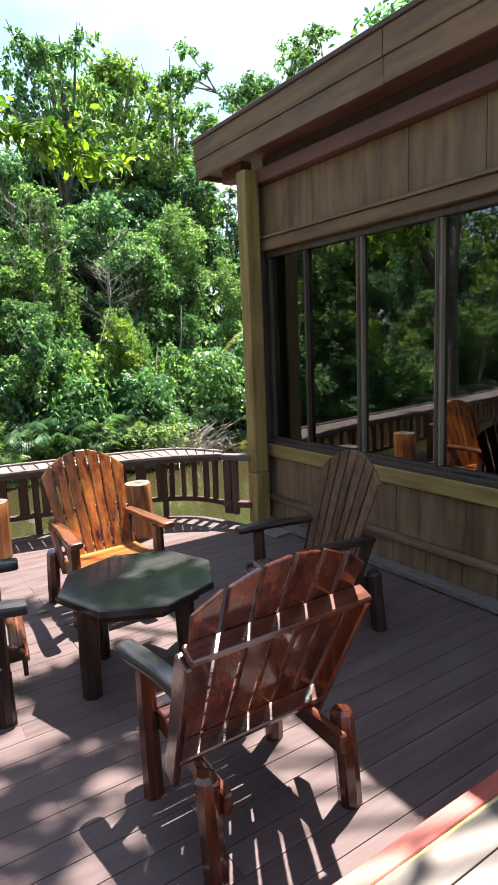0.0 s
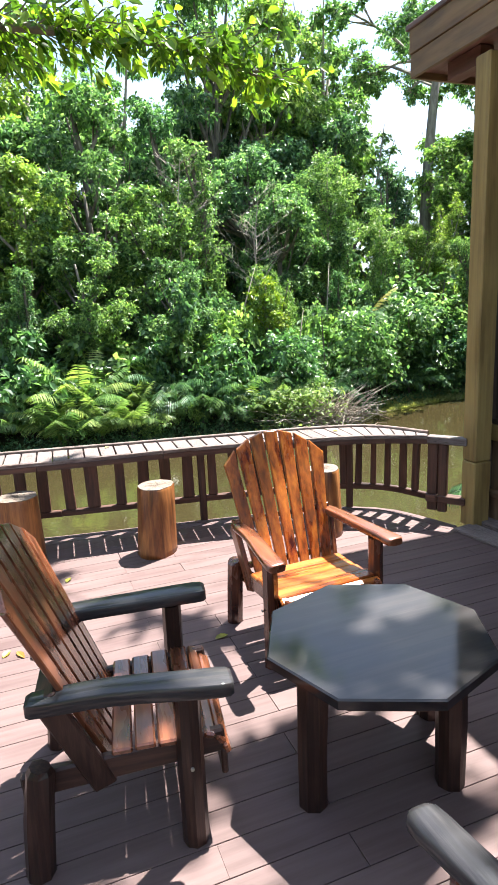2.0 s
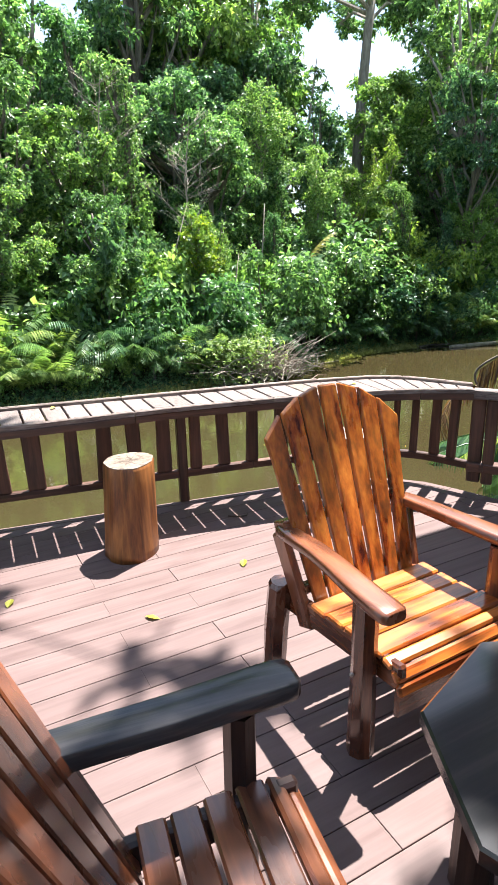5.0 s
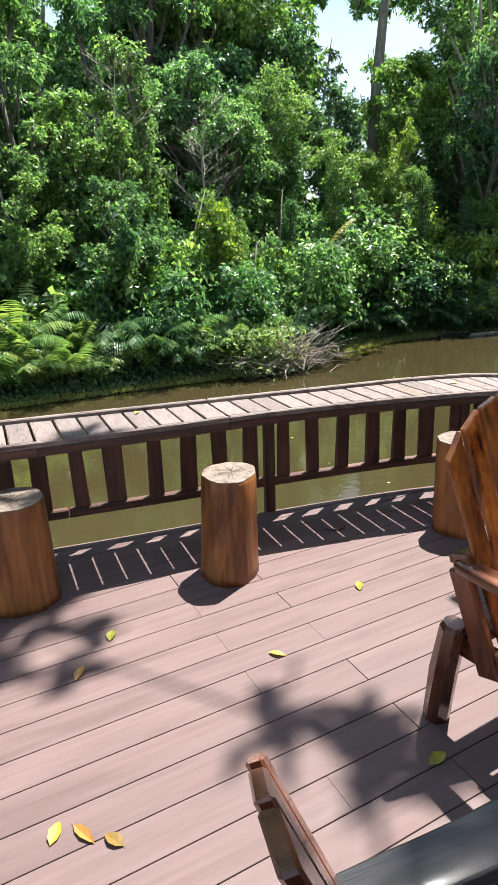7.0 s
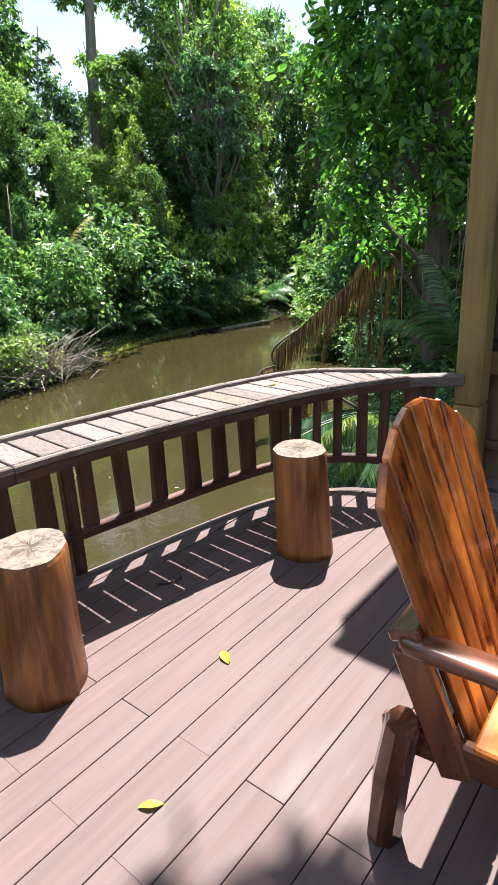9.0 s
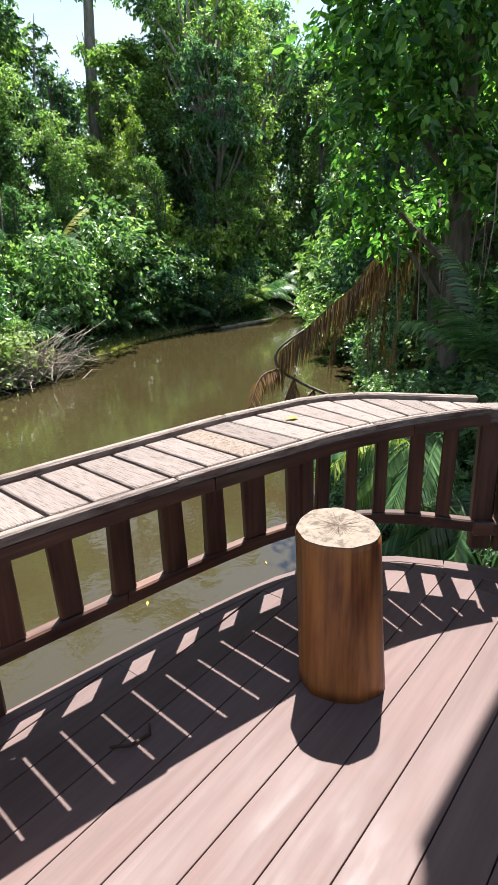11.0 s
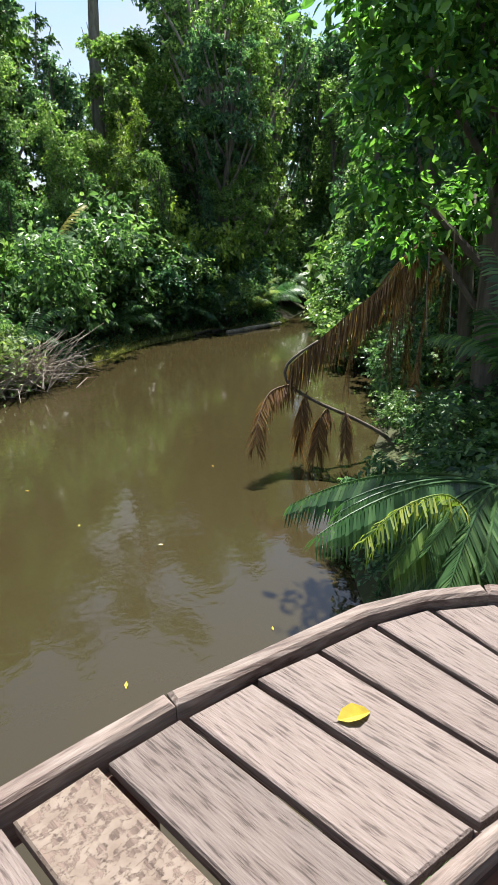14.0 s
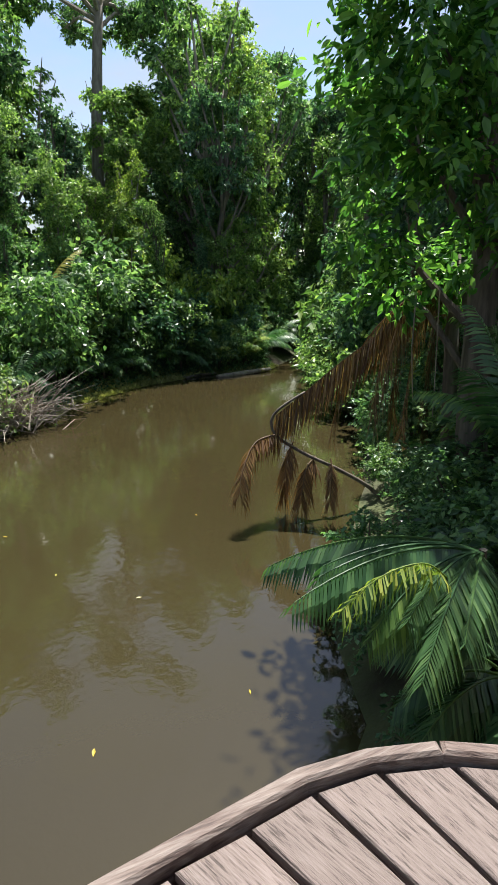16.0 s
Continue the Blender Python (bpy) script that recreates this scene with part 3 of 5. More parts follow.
def build_railing():
    rl = thing("railing", at(0, 0, 0), "dark rough-hewn wooden railing along the curved deck edge", "railing")
    line = [(x - 0.005, y + 0.018) for x, y in EDGE[:-2]] + [(1.53, 4.08), (1.575, 3.965)]
    n = 120
    pts, length = along(line, n)
    rng = random.Random(11)
    zl0, zl1 = 0.168, 0.216
    for a in range(0, n, 12):
        strip_part("lower_rail", RAILW["x"], rl, pts, a, min(a + 12, n), -0.022, 0.022, zl0, zl1, 0.006)
    step = length / n
    bend = min(range(n), key=lambda k: abs(pts[k][0] - 1.03)) * step
    spots = [bend - 0.10 - 0.193 * k + rng.uniform(-0.018, 0.018) for k in range(40)] + [bend + 0.09 + 0.127 * k + rng.uniform(-0.01, 0.01) for k in range(9)]
    for s in spots:
        if s < 0.05 or s > length - 0.10:
            continue
        k = int(s / step)
        p, t = Vector(pts[k]).lerp(Vector(pts[k + 1]), s / step - k), (Vector(pts[k + 1]) - Vector(pts[k])).normalized()
        an = math.atan2(t.y, t.x)
        wd, th = rng.uniform(0.070, 0.104) if s < bend else rng.uniform(0.048, 0.068), rng.uniform(0.03, 0.04)
        ztop = TOP - 0.021
        bm = box(wd, th, ztop - zl1, None, 0.006)
        sk, tw = rng.uniform(-0.016, 0.016), rng.uniform(0.8, 1.08)
        for v in bm.verts:
            if v.co.z > 0:
                v.co.x = v.co.x * tw + sk
        bal = part("baluster", bm, RAILW["z"], rl)
        bal.matrix_local = at(p.x, p.y, (ztop + zl1) / 2) @ Matrix.Rotation(an, 4, "Z")
    for px in (-4.6, -2.5, -0.11, 1.13):
        k = min(range(n), key=lambda q: abs(pts[q][0] - px))
        t = (Vector(pts[k + 1]) - Vector(pts[k])).normalized()
        ps = part("post", box(0.06, 0.058, 0.98, None, 0.008), RAILW["z"], rl)
        ps.matrix_local = at(pts[k][0], pts[k][1], TOP - 0.022 - 0.49) @ Matrix.Rotation(math.atan2(t.y, t.x), 4, "Z")
    # short rail stub tying the end into the house post
    for z in (0.665, 0.185):
        st = part("rail_stub", box(0.31, 0.085, 0.06, None, 0.006), RAILW["x"] if z < 0.5 else GREYP["x"], rl)
        st.matrix_local = at(1.625, 3.945, z) @ Matrix.Rotation(radians(-54), 4, "Z")
    for x, y, w in ((1.572, 4.045, 0.085), (1.605, 3.965, 0.07)):
        ps = part("post", box(0.05, w, 0.56, None, 0.008), RAILW["z"], rl)
        ps.matrix_local = at(x, y, 0.355) @ Matrix.Rotation(radians(36), 4, "Z")


build_counter()
build_railing()

# ---------------------------------------------------------------- furniture


def log_arm(sign, log, rear=0.25, flat=False):
    """An arm flared and rounded at its front end: a thick smooth log, or a flatter board."""
    bm = bmesh.new()
    rows = []
    ys = [rear, rear - 0.015, min(0.17, rear - 0.03), 0.06, 0.0, -0.09, -0.18, -0.27, -0.34, -0.372, -0.385]
    sides = 16
    for i, y in enumerate(ys):
        f = (0.25 - y) / 0.635
        cut = 0.72 if i in (0, 10) else 0.93 if i in (1, 9) else 1.0
        hw = (0.040 + 0.012 * f if flat else 0.036 + 0.012 * f if log else 0.034 + 0.015 * f) * cut
        cx = sign * (0.275 + 0.045 * f) + 0.006 * math.sin(f * 7 + sign)
        hh = (0.025 if flat else 0.031 if log else 0.021) * (1 - (1 - cut) * 0.6)
        cz = (0.588 if log else 0.582) + 0.010 * math.sin(f * 3.1)
        ring = []
        for k in range(sides):
            a = 2 * math.pi * k / sides
            p = 0.14 if flat else 0.62 if log else 0.5
            ca, sa = math.cos(a), math.sin(a)
            zz = math.copysign(abs(sa) ** p, sa) * hh
            ring.append(bm.verts.new((cx + math.copysign(abs(ca) ** p, ca) * hw, y, max(cz + zz, 0.556))))
        rows.append(ring)
    for r0, r1 in zip(rows, rows[1:]):
        for k in range(sides):
            bm.faces.new((r0[k], r1[k], r1[(k + 1) % sides], r0[(k + 1) % sides])).smooth = True
    bm.faces.new(rows[0])
    bm.faces.new(rows[-1][::-1])
    bmesh.ops.recalc_face_normals(bm, faces=bm.faces)
    return bm


def chair(m, body, arms, legs, label, seed, n=7, y0=0.115, slope=0.30, top=1.06, arch=0.155, wide=0.316, foot=0.236, brace=None):
    """A plank armchair: fan back of n slats between two deep cross boards, slatted seat, half-log arms."""
    rng = random.Random(seed)

    def back_plane(z):
        return y0 + (z - 0.32) * slope

    c = thing("garden_chair", m, label, "chair", "chairs round the table")
    rear = y0 - 0.012
    cnt = max(4, round((rear + 0.285) / 0.087))
    pitch = (rear + 0.285) / cnt
    for i in range(cnt):
        y = rear - pitch * (i + 0.5)
        z = 0.362 + 0.020 * (0.1 - y) / 0.35
        bm = box(0.545, pitch - 0.009, 0.024, at(0, y, z - 0.012) @ Matrix.Rotation(radians(rng.uniform(-1, 1)), 4, "Y"), 0.006)
        part("seat_slat", bm, body["x"], c)
    for y, z, a in ((-0.307, 0.372, 18), (-0.343, 0.348, 48), (-0.362, 0.312, 75)):
        part("seat_slat", box(0.555, 0.040, 0.024, at(0, y, z - 0.008) @ Matrix.Rotation(radians(a), 4, "X"), 0.007), body["x"], c)
    part("apron", box(0.55, 0.022, 0.10, at(0, -0.352, 0.255), 0.006), legs["x"], c)
    gap = 0.010 if brace else 0.0065
    for i in range(n):
        f = (i - (n - 1) / 2) / (n / 2)
        wb, wt = foot / n - gap, wide / n - gap * 0.9
        xb, xt = f * foot, f * wide
        zb, zt = 0.305, top - arch * f * f
        dz = arch * f / (n / 2)
        bm = bmesh.new()
        th = 0.022
        segs = 5
        fr, bk = [], []
        for s in range(segs + 1):
            u = s / segs
            z, x, w = zb + (zt - zb) * u, xb + (xt - xb) * u, wb + (wt - wb) * u
            w *= 1 + rng.uniform(-0.05, 0.05)
            for sg in (-1, 1):
                zz = z - (sg * dz if s == segs else 0)
                y = back_plane(zz)
                fr.append(bm.verts.new((x + sg * w, y - th / 2, zz)))
                bk.append(bm.verts.new((x + sg * w, y + th / 2, zz)))
        for s in range(segs):
            k = 2 * s
            bm.faces.new((fr[k], fr[k + 1], fr[k + 3], fr[k + 2]))
            bm.faces.new((bk[k + 1], bk[k], bk[k + 2], bk[k + 3]))
            bm.faces.new((fr[k], fr[k + 2], bk[k + 2], bk[k]))
            bm.faces.new((fr[k + 1], bk[k + 1], bk[k + 3], fr[k + 3]))
        bm.faces.new((fr[0], bk[0], bk[1], fr[1]))
        bm.faces.new((fr[-2], fr[-1], bk[-1], bk[-2]))
        bmesh.ops.recalc_face_normals(bm, faces=bm.faces)
        es = [e for e in bm.edges if len(e.link_faces) == 2 and e.calc_face_angle(0) > 0.7]
        bmesh.ops.bevel(bm, geom=es, offset=0.004, segments=1, affect="EDGES")
        part("back_slat", bm, body["z"], c)
    lean = Matrix.Rotation(-math.atan(slope), 4, "X")

    def half(z):
        u = (z - 0.305) / (top - 0.305)
        return foot + (wide - foot) * u

    zu = brace or 0.60
    for z in (0.37, zu):
        part("back_brace", box(2 * half(z) + (0.06 if brace else 0.05), 0.075, 0.030, at(0, back_plane(z) + 0.050, z) @ lean, 0.006), (body if brace else legs)["x"], c)
    for s in (-1, 1):
        bm = box(0.034, 0.66, 0.088, at(s * 0.252, -0.03, 0.312) @ Matrix.Rotation(radians(-4), 4, "X"), 0.008)
        part("side_rail", bm, legs["y"], c)
        z0, z1 = 0.24, zu - 0.02
        ln = (z1 - z0) / math.cos(math.atan(slope))
        zc = (z0 + z1) / 2
        sw = Matrix.Rotation(s * math.atan((half(z1) - half(z0)) / (z1 - z0)), 4, "Y")
        bm = box(0.030, 0.080, ln, at(s * (half(zc) + 0.030), back_plane(zc) + 0.042, zc) @ lean @ sw, 0.007)
        part("back_upright", bm, (body if brace else legs)["z"], c)
        bm = tube([(s * 0.300, -0.235, 0), (s * 0.300, -0.237, 0.3), (s * 0.302, -0.24, 0.563)], [0.043, 0.042, 0.040], 8, 0.07, rng)
        part("front_leg", bm, legs["z"], c)
        bm = tube([(s * 0.305, 0.268, 0), (s * 0.302, 0.252, 0.2), (s * 0.300, 0.232, 0.37), (s * 0.300, 0.229, 0.388)], [0.046, 0.046, 0.044, 0.034], 8, 0.07, rng)
        part("back_leg", bm, legs["z"], c)
        part("armrest", log_arm(s, arms is ARMW, 0.115 if brace else 0.25, arms is ARMW and not brace), arms["y"], c, "smooth dark half-log armrest" if brace else "thick flat armrest with a rounded end")
        part("bolt", box(0.012, 0.012, 0.012, at(s * 0.346, -0.237, 0.31), 0.003), TWIG, c, "pale wooden peg")
    return c


chair(pose(-0.135, 2.935, 0, 0, 0, 2), GOLD, BROWN, BROWN, "golden-orange varnished plank armchair in full sun facing the table", 1, y0=0.095, slope=0.36)
chair(pose(-1.245, 2.21, 0, 0, 0, 81), BROWN, ARMW, DARKW, "brown plank armchair with blackened half-log arms beside the table", 2, y0=0.03, slope=0.40, top=1.07)
chair(pose(-0.365, 0.785, 0, 0, 0, 180), REDW, ARMW, REDW, "red-brown varnished plank armchair with its back to the steps", 3, n=6, y0=0.0, slope=0.45, top=1.115, arch=0.13, wide=0.365, foot=0.30, brace=0.86)
chair(pose(0.83, 1.79, 0, 0, 0, -97), GREYB, DARKW, DARKW, "dull dark brown plank armchair in shade before the house wall", 4, y0=0.07, slope=0.34, top=1.08)


loose = part("loose_board", box(0.20, 0.48, 0.028, None, 0.005), GREYP["y"])
loose.matrix_world = pose(1.655, 3.50, 0.0145, 0, 0, 7)
tagged(loose, "worn grey board lying on the deck by the corner post", "board")


def build_table():
    t = thing("coffee_table", pose(-0.285, 1.975, 0, 0, 0, 0), "low octagonal dark-stained wooden table on four thick legs", "table")
    out = [(0.445 * math.cos(radians(-3 + 45 * k)), 0.435 * math.sin(radians(-3 + 45 * k))) for k in range(8)]
    part("tabletop", slab(out, 0.488, 0.526, 0.006), TABLE_TOP, t)
    ap = [(x * 0.80, y * 0.80) for x, y in out]
    part("apron", slab(ap, 0.425, 0.486, 0.004), DARKW["x"], t)
    for x, y in ((-0.345, -0.12), (0.16, -0.24), (-0.17, 0.24), (0.33, 0.10)):
        rng = random.Random(int(x * 100) + 77)
        bm = tube([(x, y, 0), (x * 0.99, y * 0.99, 0.25), (x * 0.97, y * 0.97, 0.486)], [0.054, 0.055, 0.058], 8, 0.05, rng)
        part("leg", bm, DARKW["z"], t)


TABLE_TOP = wood("table_top_wood", (0.005, 0.005, 0.007), (0.010, 0.010, 0.012), (0.030, 0.025, 0.023), "x", rough=0.6, coat=0.9, grain=30, stain=0.5, bump=0.05, gloss=0.09, shine=0.2)
build_table()


BARK_DARK = wood("crack_shadow_wood", (0.03, 0.016, 0.01), (0.05, 0.028, 0.016), (0.08, 0.05, 0.03), "x", rough=0.95)


def stump(x, y, h, r, seed, lean=(0, 0)):
    rng = random.Random(seed)
    s = thing("log_stool", at(x, y, 0), "upright sawn log used as a stool on the deck", "stool", "log stools along the counter")
    sides = 44
    ph = [rng.uniform(0, 6.28) for _ in range(4)]

    def rad(an, z):
        f = 1 + 0.05 * math.sin(2 * an + ph[0]) + 0.035 * math.sin(3 * an + ph[1]) + 0.015 * math.sin(7 * an + ph[2]) + 0.012 * math.sin(11 * an + ph[3] + z * 3)
        return r * f * (1.06 - 0.07 * z / h + 0.03 * (1 - z / h) ** 4)

    bm = bmesh.new()
    zs = [0, 0.04, 0.12, 0.25, 0.37, h - 0.012, h]
    rings = []
    for z in zs:
        k = 0.975 if z == h else 1
        rings.append([bm.verts.new((lean[0] * z / h + k * rad(2 * math.pi * a / sides, z) * math.cos(2 * math.pi * a / sides), lean[1] * z / h + k * rad(2 * math.pi * a / sides, z) * math.sin(2 * math.pi * a / sides), z)) for a in range(sides)])
    for r0, r1 in zip(rings, rings[1:]):
        for k in range(sides):
            bm.faces.new((r0[k], r0[(k + 1) % sides], r1[(k + 1) % sides], r1[k])).smooth = r1 is not rings[-1]
    bm.faces.new(rings[0][::-1])
    bm.faces.new(rings[-1])
    part("trunk", bm, LOGW["z"], s, smooth=False)
    bm = bmesh.new()
    ring = [bm.verts.new((0.972 * rad(2 * math.pi * a / sides, h) * math.cos(2 * math.pi * a / sides), 0.972 * rad(2 * math.pi * a / sides, h) * math.sin(2 * math.pi * a / sides), 0.004)) for a in range(sides)]
    low = [bm.verts.new((v.co.x, v.co.y, 0)) for v in ring]
    bm.faces.new(ring)
    for k in range(sides):
        bm.faces.new((low[k], low[(k + 1) % sides], ring[(k + 1) % sides], ring[k]))
    cap = part("sawn_top", bm, ENDG, s, "pale cracked end grain")
    cap.location = (lean[0], lean[1], h)
    # radial drying cracks
    for k in range(70):
        a, ln = rng.uniform(0, 6.28), rng.uniform(0.35, 0.92) * r
        bm = bmesh.new()
        d, nn = Vector((math.cos(a), math.sin(a), 0)), Vector((-math.sin(a), math.cos(a), 0))
        w = rng.uniform(0.0004, 0.0011)
        o = Vector((lean[0] + 0.01, lean[1], h + 0.0042))
        p0, p1, p2 = o + d * rng.uniform(0.005, 0.3) * ln, o + d * ln * 0.5 + nn * rng.uniform(-0.005, 0.005), o + d * ln
        q = [p0 + nn * w * 0.6, p1 + nn * w, p2, p1 - nn * w, p0 - nn * w * 0.6]
        vs = [bm.verts.new(v) for v in q]
        f = bm.faces.new(vs)
        f.normal_update()
        if f.normal.z < 0:
            f.normal_flip()
        part("crack", bm, BARK_DARK, s)
    return s


stump(-1.57, 4.66, 0.50, 0.145, 21)
stump(-0.635, 4.40, 0.505, 0.138, 22, (0.03, 0.03))
stump(0.66, 4.165, 0.515, 0.128, 23, (-0.005, 0.02))

# ---------------------------------------------------------------- plants


def leaf_sheet(name, pts, out, size, rng, width=0.58, spread=1.0, droop=0.22, up=0.6, fine=False):
    """Many small folded leaf blades in one mesh."""
    n = len(pts)
    pts, out = np.asarray(pts, float), np.asarray(out, float)
    nrm = out * 0.6 + np.array([0, 0, up]) + rng.normal(0, spread, (n, 3)) * 0.6
    nrm /= np.linalg.norm(nrm, axis=1, keepdims=True) + 1e-9
    d = np.cross(nrm, rng.normal(0, 1, (n, 3)))
    d += out * 0.5
    d[:, 2] -= droop
    d /= np.linalg.norm(d, axis=1, keepdims=True) + 1e-9
    s = np.cross(d, nrm)
    s /= np.linalg.norm(s, axis=1, keepdims=True) + 1e-9
    nn = np.cross(s, d)
    L = (size * rng.uniform(0.65, 1.35, n))[:, None]
    w = L * width * 0.5
    sag = np.array([0, 0, -1.0])
    if fine:
        v = np.stack([pts, pts + d * L * 0.3 + s * w * 0.85 + nn * w * 0.25, pts + d * L * 0.65 + s * w * 0.8 + nn * w * 0.2 + sag * L * 0.05, pts + d * L + sag * L * 0.16, pts + d * L * 0.65 - s * w * 0.8 + nn * w * 0.2 + sag * L * 0.05, pts + d * L * 0.3 - s * w * 0.85 + nn * w * 0.25], 1)
        k = 6
        faces = [(0, 1, 2, 3), (0, 3, 4, 5)]
    else:
        v = np.stack([pts, pts + d * L * 0.5 + s * w + nn * w * 0.3, pts + d * L + sag * L * 0.12, pts + d * L * 0.5 - s * w + nn * w * 0.3], 1)
        k = 4
        faces = [(0, 1, 2), (0, 2, 3)]
    base = (np.arange(n) * k)[:, None]
    fs = np.concatenate([base + np.array(f) for f in faces], 0)
    me = bpy.data.meshes.new(name)
    me.from_pydata(v.reshape(-1, 3).tolist(), [], fs.tolist())
    return me


def lobe_points(lobes, per, rng):
    """Leaf places and outward ways: every lobe is a bunch of sagging sprays, so that its outline is ragged and gaps stay dark."""
    P, O = [], []
    for (cx, cy, cz), (rx, ry, rz), dens in lobes:
        n = int(per * dens)
        m = max(7, n // 16)
        u = rng.normal(0, 1, (m, 3))
        u[:, 2] = u[:, 2] * 0.85 + 0.18
        u /= np.linalg.norm(u, axis=1, keepdims=True)
        reach = rng.uniform(0.72, 1.28, m)
        k = rng.integers(0, m, n)
        f = rng.uniform(0.30, 1.0, n) ** 0.8
        r = np.array([rx, ry, rz])
        p = u[k] * (f * reach[k])[:, None] * r + rng.normal(0, 0.085, (n, 3)) * r.mean()
        p[:, 2] -= 0.16 * r.mean() * f * f
        P.append(np.array([cx, cy, cz]) + p)
        O.append(u[k])
    return np.concatenate(P), np.concatenate(O)


def crown_lobes(kind, rng):
    """Lobes for a plant about 10 m tall (bushes 3 m)."""
    lobes = []
    if kind == "tree":
        for i in range(44):
            z = rng.uniform(3.4, 9.6)
            rr = 2.5 * math.sin(math.pi * min(1, max(0.12, (z - 2.6) / 7.6))) ** 0.7
            a, q = rng.uniform(0, 6.283), rr * math.sqrt(rng.uniform(0.05, 1))
            r = rng.uniform(0.38, 0.85)
            lobes.append(((q * math.cos(a), q * math.sin(a), z), (r, r, r * rng.uniform(0.55, 0.9)), r * r * 1.15))
    elif kind == "tower":
        for i in range(46):
            z = 0.4 + 9.0 * i / 45 + rng.uniform(-0.3, 0.3)
            rr = rng.uniform(0.3, 1.5) * (1.15 - 0.07 * z)
            a = rng.uniform(0, 6.283)
            r = rng.uniform(0.35, 0.78) * (1.1 - 0.04 * z)
            lobes.append(((rr * math.cos(a), rr * math.sin(a), z), (r, r, r * rng.uniform(1.0, 2.1)), r * r * 1.3))
    elif kind == "open":
        for i in range(36):
            z = rng.uniform(4.6, 9.7)
            a, q = rng.uniform(0, 6.283), 2.1 * math.sqrt(rng.uniform(0.02, 1)) * (1.25 - 0.07 * z)
            r = rng.uniform(0.32, 0.66)
            lobes.append(((q * math.cos(a), q * math.sin(a), z), (r, r, r * 0.6), r * r * 1.1))
    else:
        for i in range(13):
            a, q = rng.uniform(0, 6.283), 1.5 * math.sqrt(rng.uniform(0, 1))
            r = rng.uniform(0.45, 0.85)
            z = rng.uniform(0.3, 2.3 - 0.5 * q)
            lobes.append(((q * math.cos(a), q * math.sin(a), z), (r, r, r * 0.85), r * r * 1.6))
    return lobes


def tree(m, kind, seed, mat, bark, label, category="tree", group="", leaf=0.2, per=620, fine=False, name="tree"):
    rng = np.random.default_rng(seed)
    pr = random.Random(seed)
    lobes = crown_lobes(kind, rng)
    t = thing(name, m, label, category, group)
    if kind != "bush":
        h = 8.6 if kind != "open" else 8.0
        path = [(0.25 * math.sin(0.7 * k + seed), 0.2 * math.cos(0.9 * k + seed) - 0.2, -0.7 + (h + 0.7) * k / 7) for k in range(8)]
        rad = [0.24 * (1 - 0.105 * k) for k in range(8)]
        part("trunk", tube(path, rad, 8, 0.06, pr), bark, t, smooth=True)
        bm = bmesh.new()
        for (c, r, dns) in lobes[::2]:
            j = min(6, max(2, int((c[2] - 1.2) / (h / 7))))
            a, b = Vector(path[j]), Vector(c)
            mid = a.lerp(b, 0.55) + Vector((0, 0, -0.25))
            tube([a, mid, b, b + (b - a) * 0.2], [0.085, 0.055, 0.03, 0.012], 5, 0.0, None, bm)
        part("bough", bm, bark, t)
    else:
        bm = bmesh.new()
        for (c, r, dns) in lobes[::2]:
            tube([(c[0] * 0.2, c[1] * 0.2, -0.4), (c[0] * 0.7, c[1] * 0.7, c[2] * 0.6), c], [0.035, 0.025, 0.01], 5, 0, None, bm)
        part("stem", bm, bark, t)
    P, O = lobe_points(lobes, per, rng)
    part("crown", leaf_sheet("crown", P, O, leaf, rng, fine=fine), mat, t)
    return t


def frond_parts(bm_leaf, bm_stem, base, az, length, rise, droop, leaflet, pairs, rng, hang=0.3, r0=0.018):
    """One feather frond: a bending rib with two rows of narrow leaflets."""
    pts = []
    dirv = Vector((math.cos(az) * math.cos(rise), math.sin(az) * math.cos(rise), math.sin(rise)))
    p = Vector(base)
    n = 12
    for i in range(n + 1):
        pts.append(p.copy())
        p = p + dirv * (length / n)
        dirv = (dirv + Vector((0, 0, -droop / n))).normalized()
    tube(pts, [r0 * (1 - 0.85 * i / n) for i in range(n + 1)], 5, 0, None, bm_stem)
    side = Vector((-math.sin(az), math.cos(az), 0))
    for i in range(pairs):
        f = 0.14 + 0.86 * i / (pairs - 1)
        k = min(n - 1, int(f * n))
        a = pts[k].lerp(pts[k + 1], f * n - k)
        t = (pts[k + 1] - pts[k]).normalized()
        ln = leaflet * (0.45 + 0.55 * math.sin(math.pi * min(1, f * 0.9 + 0.1))) * rng.uniform(0.85, 1.1)
        for s in (-1, 1):
            d = (t * 0.65 + side * s * 0.8 + Vector((0, 0, -hang + rng.uniform(-0.12, 0.12)))).normalized()
            w = t * (0.048 * ln + 0.005)
            tip = a + d * ln + Vector((0, 0, -0.25 * ln * (hang + 0.2)))
            mid = a + d * ln * 0.5
            vs = [bm_leaf.verts.new(q) for q in (a - w * 0.5, mid - w, tip, mid + w, a + w * 0.5)]
            bm_leaf.faces.new(vs)


